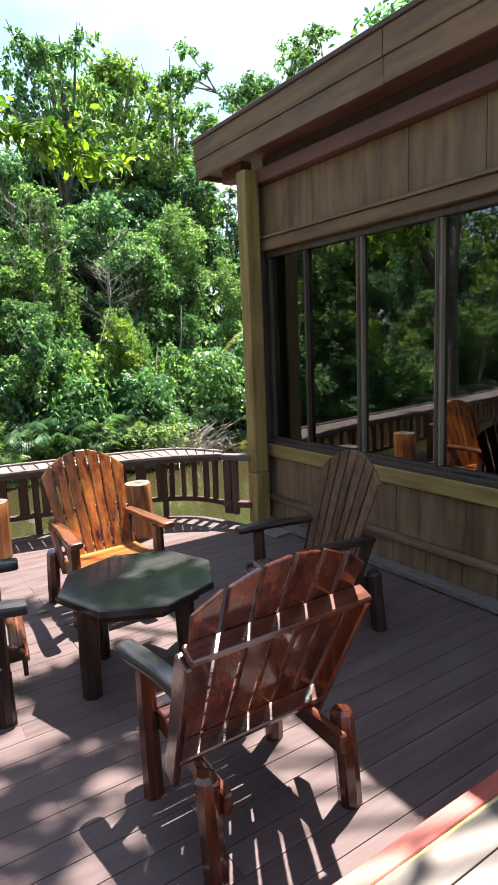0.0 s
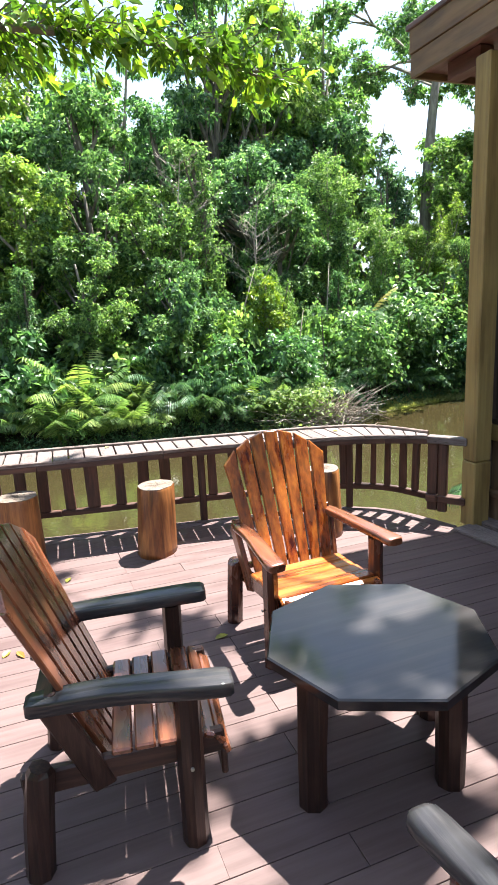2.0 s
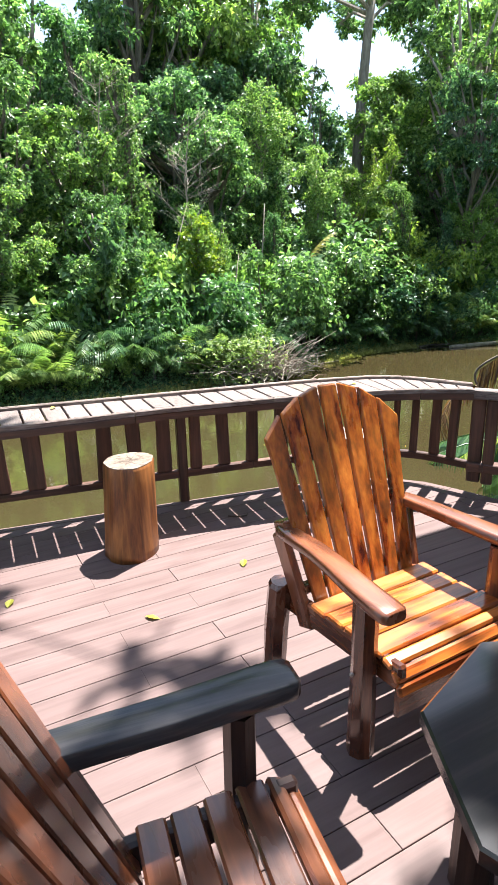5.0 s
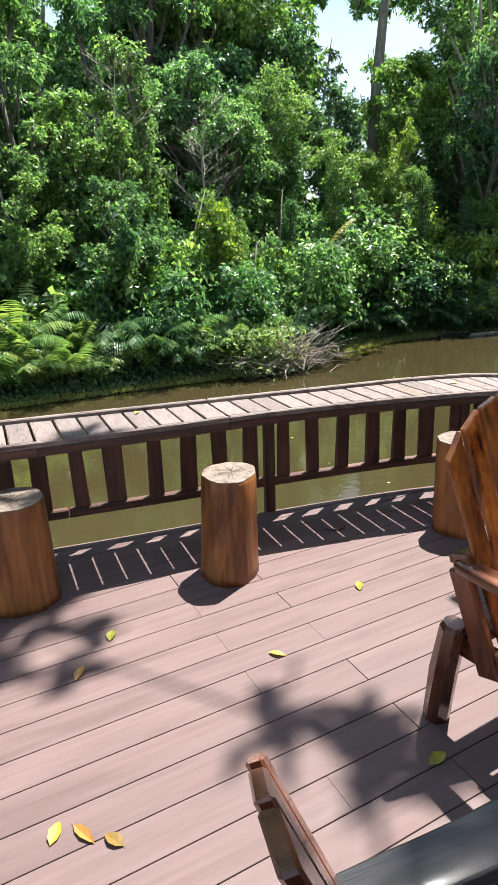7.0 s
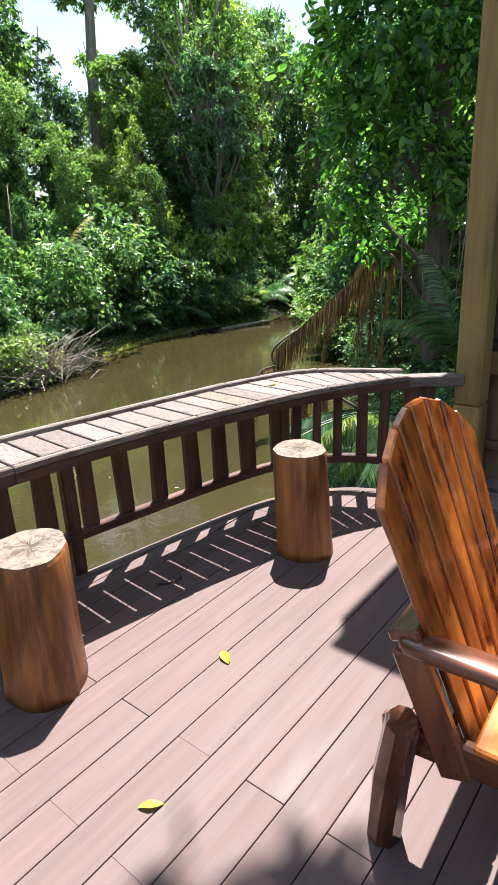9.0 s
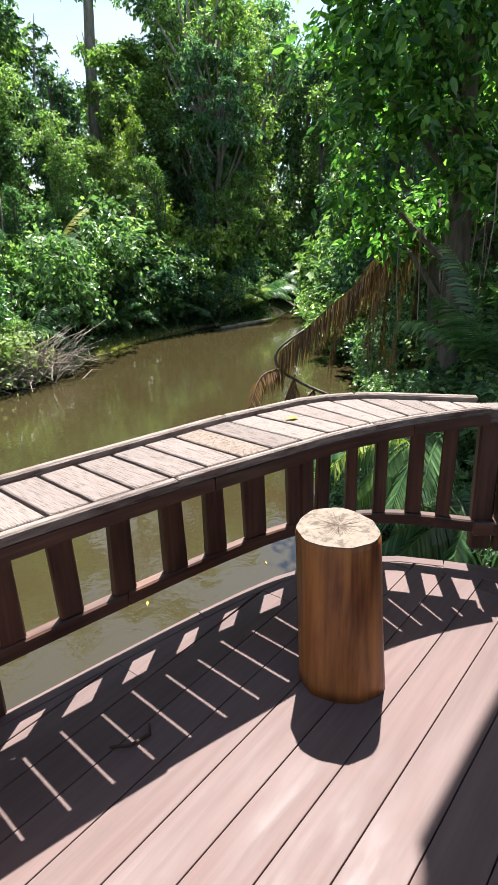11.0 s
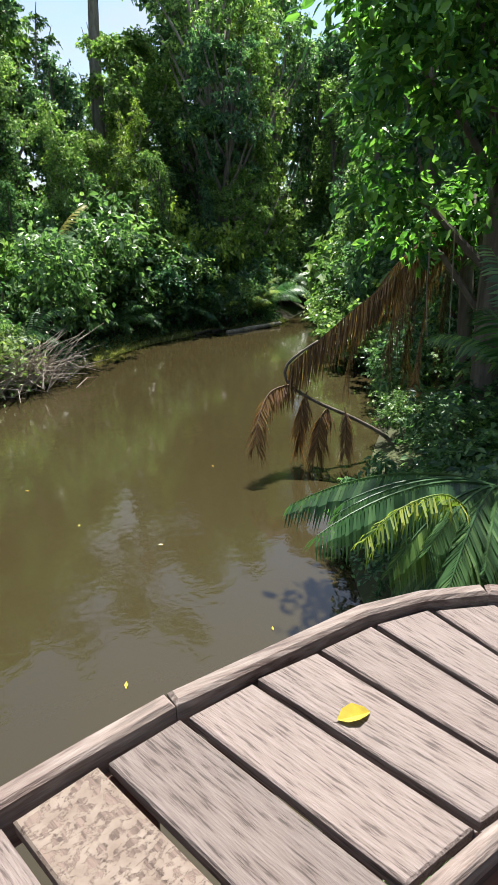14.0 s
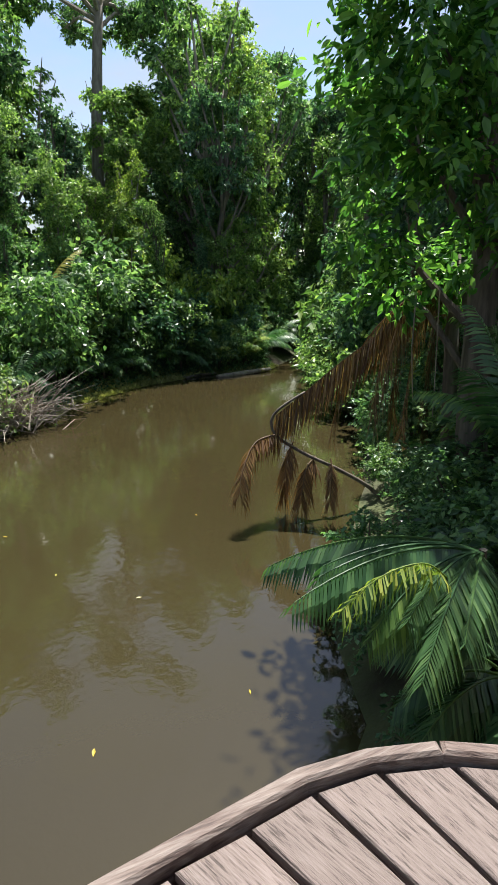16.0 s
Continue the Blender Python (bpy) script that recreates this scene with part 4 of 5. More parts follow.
def palm(m, n, length, rise, droop, leaflet, pairs, mat, label, seed, hang=0.3, az0=0, az1=6.283, name="palm", group="", stem=None):
    """A clump of feather fronds, on a short stem where it has one."""
    rng = random.Random(seed)
    t = thing(name, m, label, "palm", group)
    for i in range(n):
        bl, bs = bmesh.new(), bmesh.new()
        az = az0 + (az1 - az0) * (i + rng.uniform(0.2, 0.8)) / n
        frond_parts(bl, bs, (0.05 * math.cos(az), 0.05 * math.sin(az), 0), az, length * rng.uniform(0.75, 1.1), radians(rise) * rng.uniform(0.7, 1.2), droop * rng.uniform(0.8, 1.2), leaflet, pairs, rng, hang)
        fr = part("frond", bl, mat, t)
        part("rib", bs, mat, fr)
    if stem:
        part("stem", tube([(0, 0, -stem), (0.03, 0.02, -stem / 2), (0, 0, 0.02)], [0.09, 0.07, 0.035], 8, 0.05, rng), BARK, t)
    return t


def copy_at(ob, x, y, s, rot, sink=0.15, sz=1.0, lean=0.0):
    c = copy_thing(ob, pose(x, y, ground_z(x, y) - sink, lean, 0, rot))
    c.scale = (s, s, s * sz)
    return c


def plant_forest():
    rng = random.Random(3)
    far = (0, -80, -60)
    L = "tall broad-leaved jungle tree on the far river bank"
    G = "jungle trees on the far bank"
    kinds = [("tree", LEAF_A, BARK, 0.165, 900), ("tree", LEAF_B, PALE_BARK, 0.155, 860), ("tree", LEAF_C, BARK, 0.165, 900), ("tower", LEAF_A, BARK, 0.145, 960), ("tower", LEAF_C, BARK, 0.15, 960), ("tower", LEAF_B, PALE_BARK, 0.14, 880), ("open", LEAF_A, PALE_BARK, 0.15, 780), ("open", LEAF_C, BARK, 0.15, 780)]
    trees, bushes = [], []
    for i, (k, mt, bk, lf, per) in enumerate(kinds):
        lab = L if k != "tower" else "jungle tree clothed in climbing vines on the river bank"
        trees.append([k, tree(pose(*far[:2], -3), k, 40 + i, mt, bk, lab, "tree", G, lf, per), False])
    for i, (mt, lf) in enumerate(((LEAF_A, 0.14), (LEAF_B, 0.15), (LEAF_C, 0.13), (LEAF_A, 0.20))):
        bushes.append([tree(pose(*far[:2], -3), "bush", 60 + i, mt, BARK, "dense leafy shrub at the water's edge", "bush", "shrubs along the banks", lf, 520, name="bush"), False])

    def place(lst, ob_i, x, y, s, sz=1.0):
        e = lst[ob_i]
        ob = e[-2]
        if not e[-1]:
            e[-1] = True
            ob.matrix_world = pose(x, y, ground_z(x, y) - 0.15, 0, 0, rng.uniform(0, 360))
            ob.scale = (s, s, s * sz)
            return ob
        return copy_at(ob, x, y, s, rng.uniform(0, 360), 0.15, sz)

    def height(az):
        return float(np.interp(az, [-90, -10, 8, 13, 14.5, 17, 22.4, 24.9, 27, 31, 32.5, 34.5, 37, 39, 42, 46, 50, 58, 75], [20, 19, 17, 17, 17.3, 20, 21.4, 18.6, 20, 20.5, 16, 11.9, 11.2, 13.5, 16.2, 18.3, 20.5, 22.5, 22]))

    # rows of trees behind the far shore, the tallest at the back
    for off, gap, lo, hi, pick in ((3.0, 2.5, 4.5, 7.0, (3, 4, 5, 0, 1)), (6.0, 3.0, 7.5, 10.5, (3, 4, 5, 0, 1, 2)), (10.5, 3.8, 11, 14.5, (0, 1, 2, 3, 4)), (15.5, 3.9, 30, 30, (0, 1, 2, 6, 7, 6))):
        x = -30.0 if off < 12 else -52
        while x < 34:
            xx = x + rng.uniform(-0.9, 0.9)
            y = shore(FAR_SHORE, xx) + off + rng.uniform(-1.0, 1.0)
            az = math.degrees(math.atan2(xx + 0.8, y - 2.2))
            top = height(az) * rng.uniform(0.9, 1.02)
            h = min(rng.uniform(lo, hi), top)
            i = rng.choice(pick)
            s = h / 9.9
            place(trees, i, xx, y, min(s, 1.75), max(1.0, s / 1.75) * (1.0 if i < 3 else rng.uniform(1.0, 1.2)))
            x += gap * rng.uniform(0.8, 1.2)
    # a last dense row behind
    x = -40.0
    while x < 23:
        xx = x + rng.uniform(-0.8, 0.8)
        y = shore(FAR_SHORE, min(xx, 30)) + 20.5 + rng.uniform(-1, 1)
        az = math.degrees(math.atan2(xx + 0.8, y - 2.2))
        s = 0.86 * height(az) / 9.9
        place(trees, rng.choice((0, 2, 3, 4)), xx, y, min(s, 1.75), max(1.0, s / 1.75))
        x += 2.9
    # tall dark trees closing the bend
    for xx, yy, s in ((25.5, 27.5, 1.5), (28.5, 29.0, 1.6), (31.0, 29.5, 1.7), (29.5, 33.5, 1.75), (33.5, 33.0, 1.75), (36.0, 37.0, 1.75), (27.0, 25.5, 1.2), (31.5, 27.6, 1.4), (34.5, 30.5, 1.6), (38.5, 34.0, 1.75), (24.0, 25.0, 1.1), (41.0, 38.0, 1.75)):
        place(trees, rng.choice((6, 7, 6, 5, 7)), xx, yy, s, 1.1)
    # two feathery crowns standing over the rest
    for xx, yy in ((18.6, 38.0), (15.6, 39.5)):
        place(trees, 6, xx, yy, 1.7, 1.28)
    # thick undergrowth between the stems
    for off in (2.6, 4.6, 7.0, 10.0, 14.0, 17.5, 21.0):
        x = -24.0
        while x < 32:
            xx = x + rng.uniform(-0.7, 0.7)
            place(bushes, rng.randrange(4), xx, shore(FAR_SHORE, xx) + off + rng.uniform(-0.6, 0.6), rng.uniform(0.9, 1.35) + off * 0.07, rng.uniform(0.9, 1.5))
            x += 2.3 + off * 0.12
    # shrubs at the water
    x = -22.0
    while x < 31:
        for o in (1.0, 2.3):
            xx = x + rng.uniform(-0.5, 0.5)
            if not (10.4 < xx < 16.8 and o < 1.5):
                place(bushes, rng.randrange(4), xx, shore(FAR_SHORE, xx) + o + rng.uniform(0, 0.8), rng.uniform(0.38, 0.75) * (1 if o < 1.5 else 1.35), rng.uniform(0.75, 1.1))
        x += 1.55
    # a mound of shrubs on the point where the river bends
    for xx, yy, s in ((15.6, 24.7, 1.3), (17.2, 25.0, 1.7), (18.6, 24.3, 1.5), (19.6, 24.5, 1.2), (20.8, 22.9, 1.0), (16.6, 25.4, 2.0), (18.2, 25.6, 2.1), (21.8, 23.4, 0.8)):
        place(bushes, rng.choice((0, 2, 3)), xx, yy, s, 1.05)
    # woods west of the deck, seen mirrored in the windows
    for k in range(16):
        a = radians(100 + 6.5 * k)
        r = rng.uniform(20, 26)
        xx, yy = r * math.cos(a) - 4, r * math.sin(a) + 4
        if yy < shore(FAR_SHORE, xx) + 2 and yy > shore(NEAR_SHORE, xx) - 1:
            continue
        place(trees, rng.randrange(6), xx, yy, rng.uniform(1.0, 1.5), 1.0)
    # unseen trees to the south-west, added to hold back sky light from the deck
    for k in range(14):
        place(trees, rng.randrange(6), -9 - rng.uniform(0, 6), -9 + k * 0.7 if k % 2 else -7 - k * 0.9, rng.uniform(0.7, 1.2), 1.0)
    # near bank towards the bend
    for xx, yy, s in ((13.5, 9.0, 0.8), (17, 11.5, 0.9), (21, 15.0, 1.0), (25, 17.5, 1.1), (30, 20.5, 1.2), (24, 8, 1.2), (30, 13, 1.4), (35, 27, 1.4)):
        place(trees, rng.choice((2, 4, 3, 0)), xx, yy, s, 1.05)
    for xx, yy, s in ((12.4, 8.4, 0.8), (13.8, 10.0, 0.9), (18.0, 13.6, 1.0), (21.3, 16.8, 1.0), (25, 19.4, 1.1), (28.6, 21.3, 1.1)):
        place(bushes, rng.choice((0, 2, 3)), xx, yy, s, 0.9)
    for xx, yy, s in ((3.6, 4.4, 0.42), (4.3, 5.1, 0.45), (5.3, 5.7, 0.5), (6.4, 6.6, 0.55), (3.0, 4.9, 0.3), (7.3, 7.5, 0.6), (7.6, 5.6, 0.9), (8.6, 6.4, 0.9), (7.2, 4.4, 1.0), (9.4, 5.0, 1.2), (10.6, 6.6, 1.2), (8.4, 3.6, 1.2), (10.8, 4.2, 1.4), (12.0, 6.4, 1.5), (5.8, 4.6, 0.5), (4.9, 4.3, 0.4), (10.6, 8.3, 0.5), (10.2, 7.9, 0.45), (11.4, 8.9, 0.5)):
        place(bushes, rng.choice((2, 0)), xx, yy, s, 0.8)
    # the dark inside of the bend
    for xx, yy, s in ((22, 12.5, 1.1), (26, 15, 1.2), (32, 19, 1.3), (38, 24.5, 1.5), (44, 30, 1.7), (48, 37, 1.75)):
        place(trees, rng.choice((2, 4, 3, 0)), xx, yy, s, 1.1)
    for xx, yy, s in ((17, 10.4, 1.5), (20, 12.2, 1.7), (24, 15.0, 1.9), (28, 18.6, 1.9), (33, 22.0, 2.0), (40, 28.5, 2.3), (46, 35.0, 2.5), (36, 33.5, 1.6), (31, 28.4, 1.3), (29, 26.6, 1.1), (26.5, 24.9, 0.9)):
        place(bushes, rng.choice((0, 2, 3)), xx, yy, s, 1.1)
    # trees closing the view behind the near bank
    for xx, yy, s in ((14.8, 7.6, 0.8), (16.8, 9.2, 0.9), (15.4, 5.0, 0.85), (19.0, 9.5, 1.0), (13.2, 3.6, 0.8), (33.0, 24.2, 1.2)):
        place(trees, rng.choice((2, 4, 3, 0)), xx, yy, s, 1.05)
    # the far bank further west, mirrored in the windows
    for off, gap, hi in ((2.5, 3.0, 6.0), (6.0, 3.6, 10.0), (11.0, 4.5, 15.0)):
        x = -62.0
        while x < -29:
            xx = x + rng.uniform(-0.8, 0.8)
            s = hi * rng.uniform(0.8, 1.1) / 9.9
            place(trees, rng.randrange(6), xx, shore(FAR_SHORE, xx) + off, s, 1.1)
            x += gap


plant_forest()


def plant_emergent():
    """The pale-stemmed giant over the bend, its crown open to the sky."""
    rng = np.random.default_rng(9)
    pr = random.Random(9)
    x, y = 24.3, 34.6
    t = thing("tall_tree", pose(x, y, ground_z(x, y) - 0.2), "very tall pale-trunked tree with an open spreading crown", "tree")
    path = [(0, 0, -0.5), (-0.1, 0, 4), (0.0, 0, 8), (0.2, 0, 12), (0.5, 0, 15.5), (0.9, 0, 18.6)]
    part("trunk", tube(path, [0.48, 0.41, 0.36, 0.32, 0.28, 0.23], 10, 0.05, pr), PALE_BARK, t, smooth=True)
    bm = bmesh.new()
    lobes = []
    for k in range(10):
        a = k * 0.9 + 0.3
        q = pr.uniform(2.8, 5.6)
        c = Vector((q * math.cos(a), q * math.sin(a), 19.2 + pr.uniform(-1.6, 2.4)))
        b0 = Vector((0.6 + 0.03 * k, 0, 16.4 + 0.2 * k))
        e = b0.lerp(c, 0.5) + Vector((0, 0, 0.5))
        tube([b0, e, c], [0.14, 0.09, 0.04], 6, 0.05, pr, bm)
        for s in range(8):
            f = c + Vector((pr.uniform(-1.6, 1.6), pr.uniform(-1.6, 1.6), pr.uniform(-0.9, 1.0)))
            g = e.lerp(c, pr.uniform(0.2, 1.0))
            tube([g, g.lerp(f, 0.5) + Vector((0, 0, 0.15)), f], [0.05, 0.03, 0.012], 5, 0.05, pr, bm)
            r = pr.uniform(0.55, 1.0)
            lobes.append((tuple(f), (r, r, r * 0.55), r * r))
    part("bough", bm, PALE_BARK, t)
    P, O = lobe_points(lobes, 480, rng)
    part("crown", leaf_sheet("crown", P, O, 0.22, rng), LEAF_C, t)


plant_emergent()


def big_leaf_tree():
    """The large-leaved tree leaning over the near bank beside the deck."""
    rng = np.random.default_rng(14)
    pr = random.Random(14)
    t = thing("overhanging_tree", pose(10.0, 7.2, -2.4), "large-leaved tree with bright sunlit sprays overhanging the river", "tree")
    part("trunk", tube([(0, 0, -0.5), (-0.1, 0.1, 2), (0.1, 0.2, 5), (-0.1, 0.3, 8.5), (0.2, 0.4, 11.5)], [0.28, 0.24, 0.2, 0.16, 0.1], 10, 0.06, pr), BARK, t, smooth=True)
    lobes = []
    for c, r in (((-1.3, 0.9, 5.6), 1.05), ((-1.6, 0.6, 6.8), 1.1), ((-1.5, 1.0, 8.0), 1.2), ((-0.6, 0.2, 5.2), 1.0), ((-0.7, 0.0, 6.6), 1.2), ((-0.3, 0.3, 8.6), 1.5), ((-1.0, 1.6, 6.4), 1.0), ((0.2, -0.7, 7.5), 1.4), ((0.9, -0.4, 6.0), 1.3), ((1.2, -0.9, 8.5), 1.5), ((-1.0, 1.5, 4.4), 0.7), ((-0.5, 1.3, 3.7), 0.7), ((0.1, -0.2, 4.2), 1.0), ((1.4, -1.2, 4.6), 1.2), ((0.9, 0.9, 4.0), 0.9), ((-0.6, 0.8, 10.3), 1.6), ((1.0, -0.5, 10.8), 1.8), ((1.9, -1.6, 6.6), 1.4), ((2.4, -1.9, 9.0), 1.6), ((2.2, -1.2, 3.6), 1.0)):
        lobes.append((c, (r, r, r * 0.85), r * r))
    bm = bmesh.new()
    for c, r, dns in lobes:
        b = Vector(c)
        a = Vector((0, 0.2, max(1.5, c[2] - 1.4)))
        tube([a, a.lerp(b, 0.6) + Vector((0, 0, 0.15)), b], [0.07, 0.045, 0.015], 6, 0.05, pr, bm)
    part("bough", bm, BARK, t)
    P, O = lobe_points(lobes, 760, rng)
    part("crown", leaf_sheet("crown", P, O, 0.18, rng, width=0.5, fine=True), LEAF_N, t)
    # vines hanging from the limbs
    bm = bmesh.new()
    for k in range(16):
        x, y, z = pr.uniform(-1.2, 2.0), pr.uniform(-1.5, 0.8), pr.uniform(3.6, 5.5)
        ln = pr.uniform(1.2, 3.2)
        tube([(x, y, z), (x + pr.uniform(-0.1, 0.1), y, z - ln * 0.5), (x + pr.uniform(-0.2, 0.2), y, z - ln)], [0.012, 0.010, 0.006], 4, 0, None, bm)
    part("vine", bm, TWIG, t, "thin hanging brown vines")


big_leaf_tree()


def roof_canopy():
    """The tree standing over the house, whose shade dapples the deck, with the low bough that reaches over the railing."""
    rng = np.random.default_rng(31)
    pr = random.Random(31)
    t = thing("shade_tree", pose(7.55, -1.04, -2.2), "tree behind the house whose crown shades the deck", "tree")
    part("trunk", tube([(0, 0, -0.5), (-0.2, 0.2, 4), (-0.8, 0.8, 7.5), (-2.2, 2.2, 10.0)], [0.3, 0.26, 0.22, 0.15], 10, 0.05, pr), BARK, t, smooth=True)
    bm = bmesh.new()
    lobes = []
    for c, r in (((-5.3, 2.3, 10.2), 0.75), ((-5.9, 3.4, 10.4), 0.8), ((-5.0, 4.3, 10.3), 0.7), ((-6.1, 4.9, 10.2), 0.62), ((-4.4, 1.3, 10.5), 0.8), ((-5.8, 1.2, 10.6), 0.7), ((-6.4, 2.6, 10.9), 0.6), ((-3.5, 3.0, 10.8), 0.6), ((-6.7, 4.0, 10.7), 0.42), ((-5.03, 6.2, 10.4), 0.32), ((-5.85, 7.25, 10.3), 0.34), ((-5.5, 4.05, 10.5), 0.55), ((-5.65, 5.3, 10.4), 0.5), ((-4.8, 4.9, 10.5), 0.45), ((-6.5, 4.85, 10.4), 0.45), ((-5.45, 3.1, 10.5), 0.5), ((-4.9, 0.2, 10.4), 0.7), ((-6.6, 0.6, 10.3), 0.5)):
        lobes.append((c, (r, r, r * 0.5), r * r))
        tube([(-2.0, 2.0, 9.6), Vector((-2.0, 2.0, 9.6)).lerp(Vector(c), 0.6) + Vector((0, 0, 0.2)), c], [0.06, 0.022, 0.006], 6, 0.05, pr, bm)
    part("bough", bm, BARK, t)
    P, O = lobe_points(lobes, 560, rng)
    part("crown", leaf_sheet("crown", P, O, 0.2, rng, width=0.5, fine=True), LEAF_N, t)


roof_canopy()


def low_bough():
    """A leafy bough hanging in over the railing from the west."""
    rng = np.random.default_rng(41)
    pr = random.Random(41)
    t = thing("leafy_tree", pose(-7.5, 9.0, -3.6), "waterside tree with a bright leafy bough over the railing", "tree")
    part("trunk", tube([(0, 0, -1), (0.2, -0.1, 3), (0.6, -0.3, 6), (0.4, -0.3, 9), (0.2, 0, 11.5)], [0.25, 0.22, 0.18, 0.14, 0.06], 9, 0.05, pr), BARK, t, smooth=True)
    main = [(0.6, -0.3, 6.2), (2.6, -0.9, 7.6), (4.6, -1.4, 8.2), (6.4, -1.7, 8.2), (7.9, -1.9, 8.1), (9.1, -1.8, 7.9)]
    bm = tube(main, [0.12, 0.10, 0.07, 0.05, 0.03, 0.012], 7, 0.05, pr)
    P, O = [], []
    pts, _ = along(main, 40)
    for k in range(9, 41):
        b = Vector(pts[k])
        for j in range(7):
            a = pr.uniform(-1.9, 1.9)
            d = Vector((0.5 + 0.5 * math.cos(a), math.sin(a), pr.uniform(-0.55, 0.5))).normalized()
            ln = pr.uniform(0.35, 1.25) * (1.0 if k < 30 else 0.6)
            e = b + d * ln
            tube([b, b.lerp(e, 0.5) + Vector((0, 0, 0.06)), e], [0.010, 0.007, 0.003], 4, 0, None, bm)
            for q in range(int(15 * ln) + 4):
                f = pr.uniform(0.2, 1.05)
                c = b.lerp(e, f) + Vector((pr.uniform(-0.09, 0.09), pr.uniform(-0.09, 0.09), pr.uniform(-0.09, 0.06)))
                P.append(tuple(c))
                O.append(tuple(d))
    part("bough", bm, BARK, t)
    lobes = [((x, y, z), (r, r, r * 0.7), r * r) for x, y, z, r in ((0.3, 0, 10.5, 1.3), (-1.2, 0.6, 9.5, 1.2), (1.4, 0.8, 9.8, 1.2), (0.4, -1.2, 9.0, 1.0), (2.6, 0.2, 9.4, 0.9), (-0.8, -0.8, 8.0, 1.0), (4.2, -0.8, 9.5, 0.8))]
    p2, o2 = lobe_points(lobes, 500, rng)
    P, O = np.concatenate([np.array(P), p2]), np.concatenate([np.array(O), o2])
    part("crown", leaf_sheet("crown", P, O, 0.15, rng, width=0.5, fine=True), LEAF_H, t)


low_bough()


def plant_palms():
    rng = random.Random(8)
    # far bank clumps, the pale ones to the west
    first = palm(pose(0.9, 20.9, -2.3), 15, 2.1, 72, 1.6, 0.55, 26, FERN, "pale sunlit fern palm on the far bank", 1, hang=0.5, group="fern palms", stem=0.5)
    for x, o, s in ((-0.5, 0.6, 0.95), (1.9, 0.7, 0.85), (0.3, 1.6, 1.35), (-3.4, 0.8, 1.1), (2.6, 1.5, 0.9), (7.6, 0.5, 0.75), (6.6, 0.7, 0.8), (20.6, 0.5, 0.85), (21.6, 0.7, 0.75), (22.4, 1.0, 0.8), (-8, 0.6, 1.2)):
        copy_at(first, x, shore(FAR_SHORE, x) + o, s, rng.uniform(0, 360), -0.3)
    second = palm(pose(6.0, 21.3, -1.8), 12, 2.2, 60, 1.7, 0.6, 22, FROND, "dark green palm on the far bank", 2, hang=0.5, group="fern palms", stem=0.8)
    for x, o, s in ((4.6, 1.0, 1.0), (5.2, 0.7, 0.7), (8.4, 1.2, 0.8), (10.2, 1.2, 0.9), (13.8, 0.9, 0.6), (15.0, 0.7, 0.7), (16.2, 0.5, 0.7), (17.8, 0.6, 0.7), (21.0, 1.6, 1.1), (23.5, 0.8, 1.0), (26, 1.0, 1.0), (27.5, 1.6, 1.1), (-9, 1, 1.2), (19.2, 0.4, 0.8), (3.6, 2.0, 1.1)):
        copy_at(second, x, shore(FAR_SHORE, x) + o, s, rng.uniform(0, 360), -0.5)
    # a palm with one yellowed frond standing up among the shrubs
    y = palm(pose(12.85, 23.2, 1.2), 6, 1.5, 40, 1.6, 0.42, 22, FROND, "palm with one yellowed frond among the shrubs", 5, hang=0.5, stem=3.4)
    bl, bs = bmesh.new(), bmesh.new()
    frond_parts(bl, bs, (0, -0.15, 0), -0.1, 1.75, radians(56), 0.75, 0.42, 30, random.Random(3), 0.45)
    fr = part("frond", bl, LEAF_FALLEN, y, "yellowed upright frond")
    part("rib", bs, LEAF_FALLEN, fr)
    # near bank beside the deck
    palm(pose(5.5, 5.65, -0.85), 8, 1.8, 22, 1.0, 0.42, 48, FROND, "large dark green palm leaning over the water beside the deck", 6, hang=0.85, az0=2.2, az1=3.5, stem=1.8)
    palm(pose(5.2, 5.2, -1.75), 12, 1.4, 42, 1.8, 0.42, 40, FROND, "dark green palm in the shade below the deck", 7, hang=0.6, stem=1.0)
    palm(pose(8.9, 6.3, -0.9), 8, 2.1, 66, 1.3, 0.5, 36, FROND, "dark green palm in the shade of the trees", 8, hang=0.45, stem=1.8)
    palm(pose(10.6, 6.4, -0.3), 8, 2.2, 60, 1.5, 0.5, 34, FROND, "dark green palm in the shade of the trees", 12, hang=0.5, stem=2.4)


plant_palms()


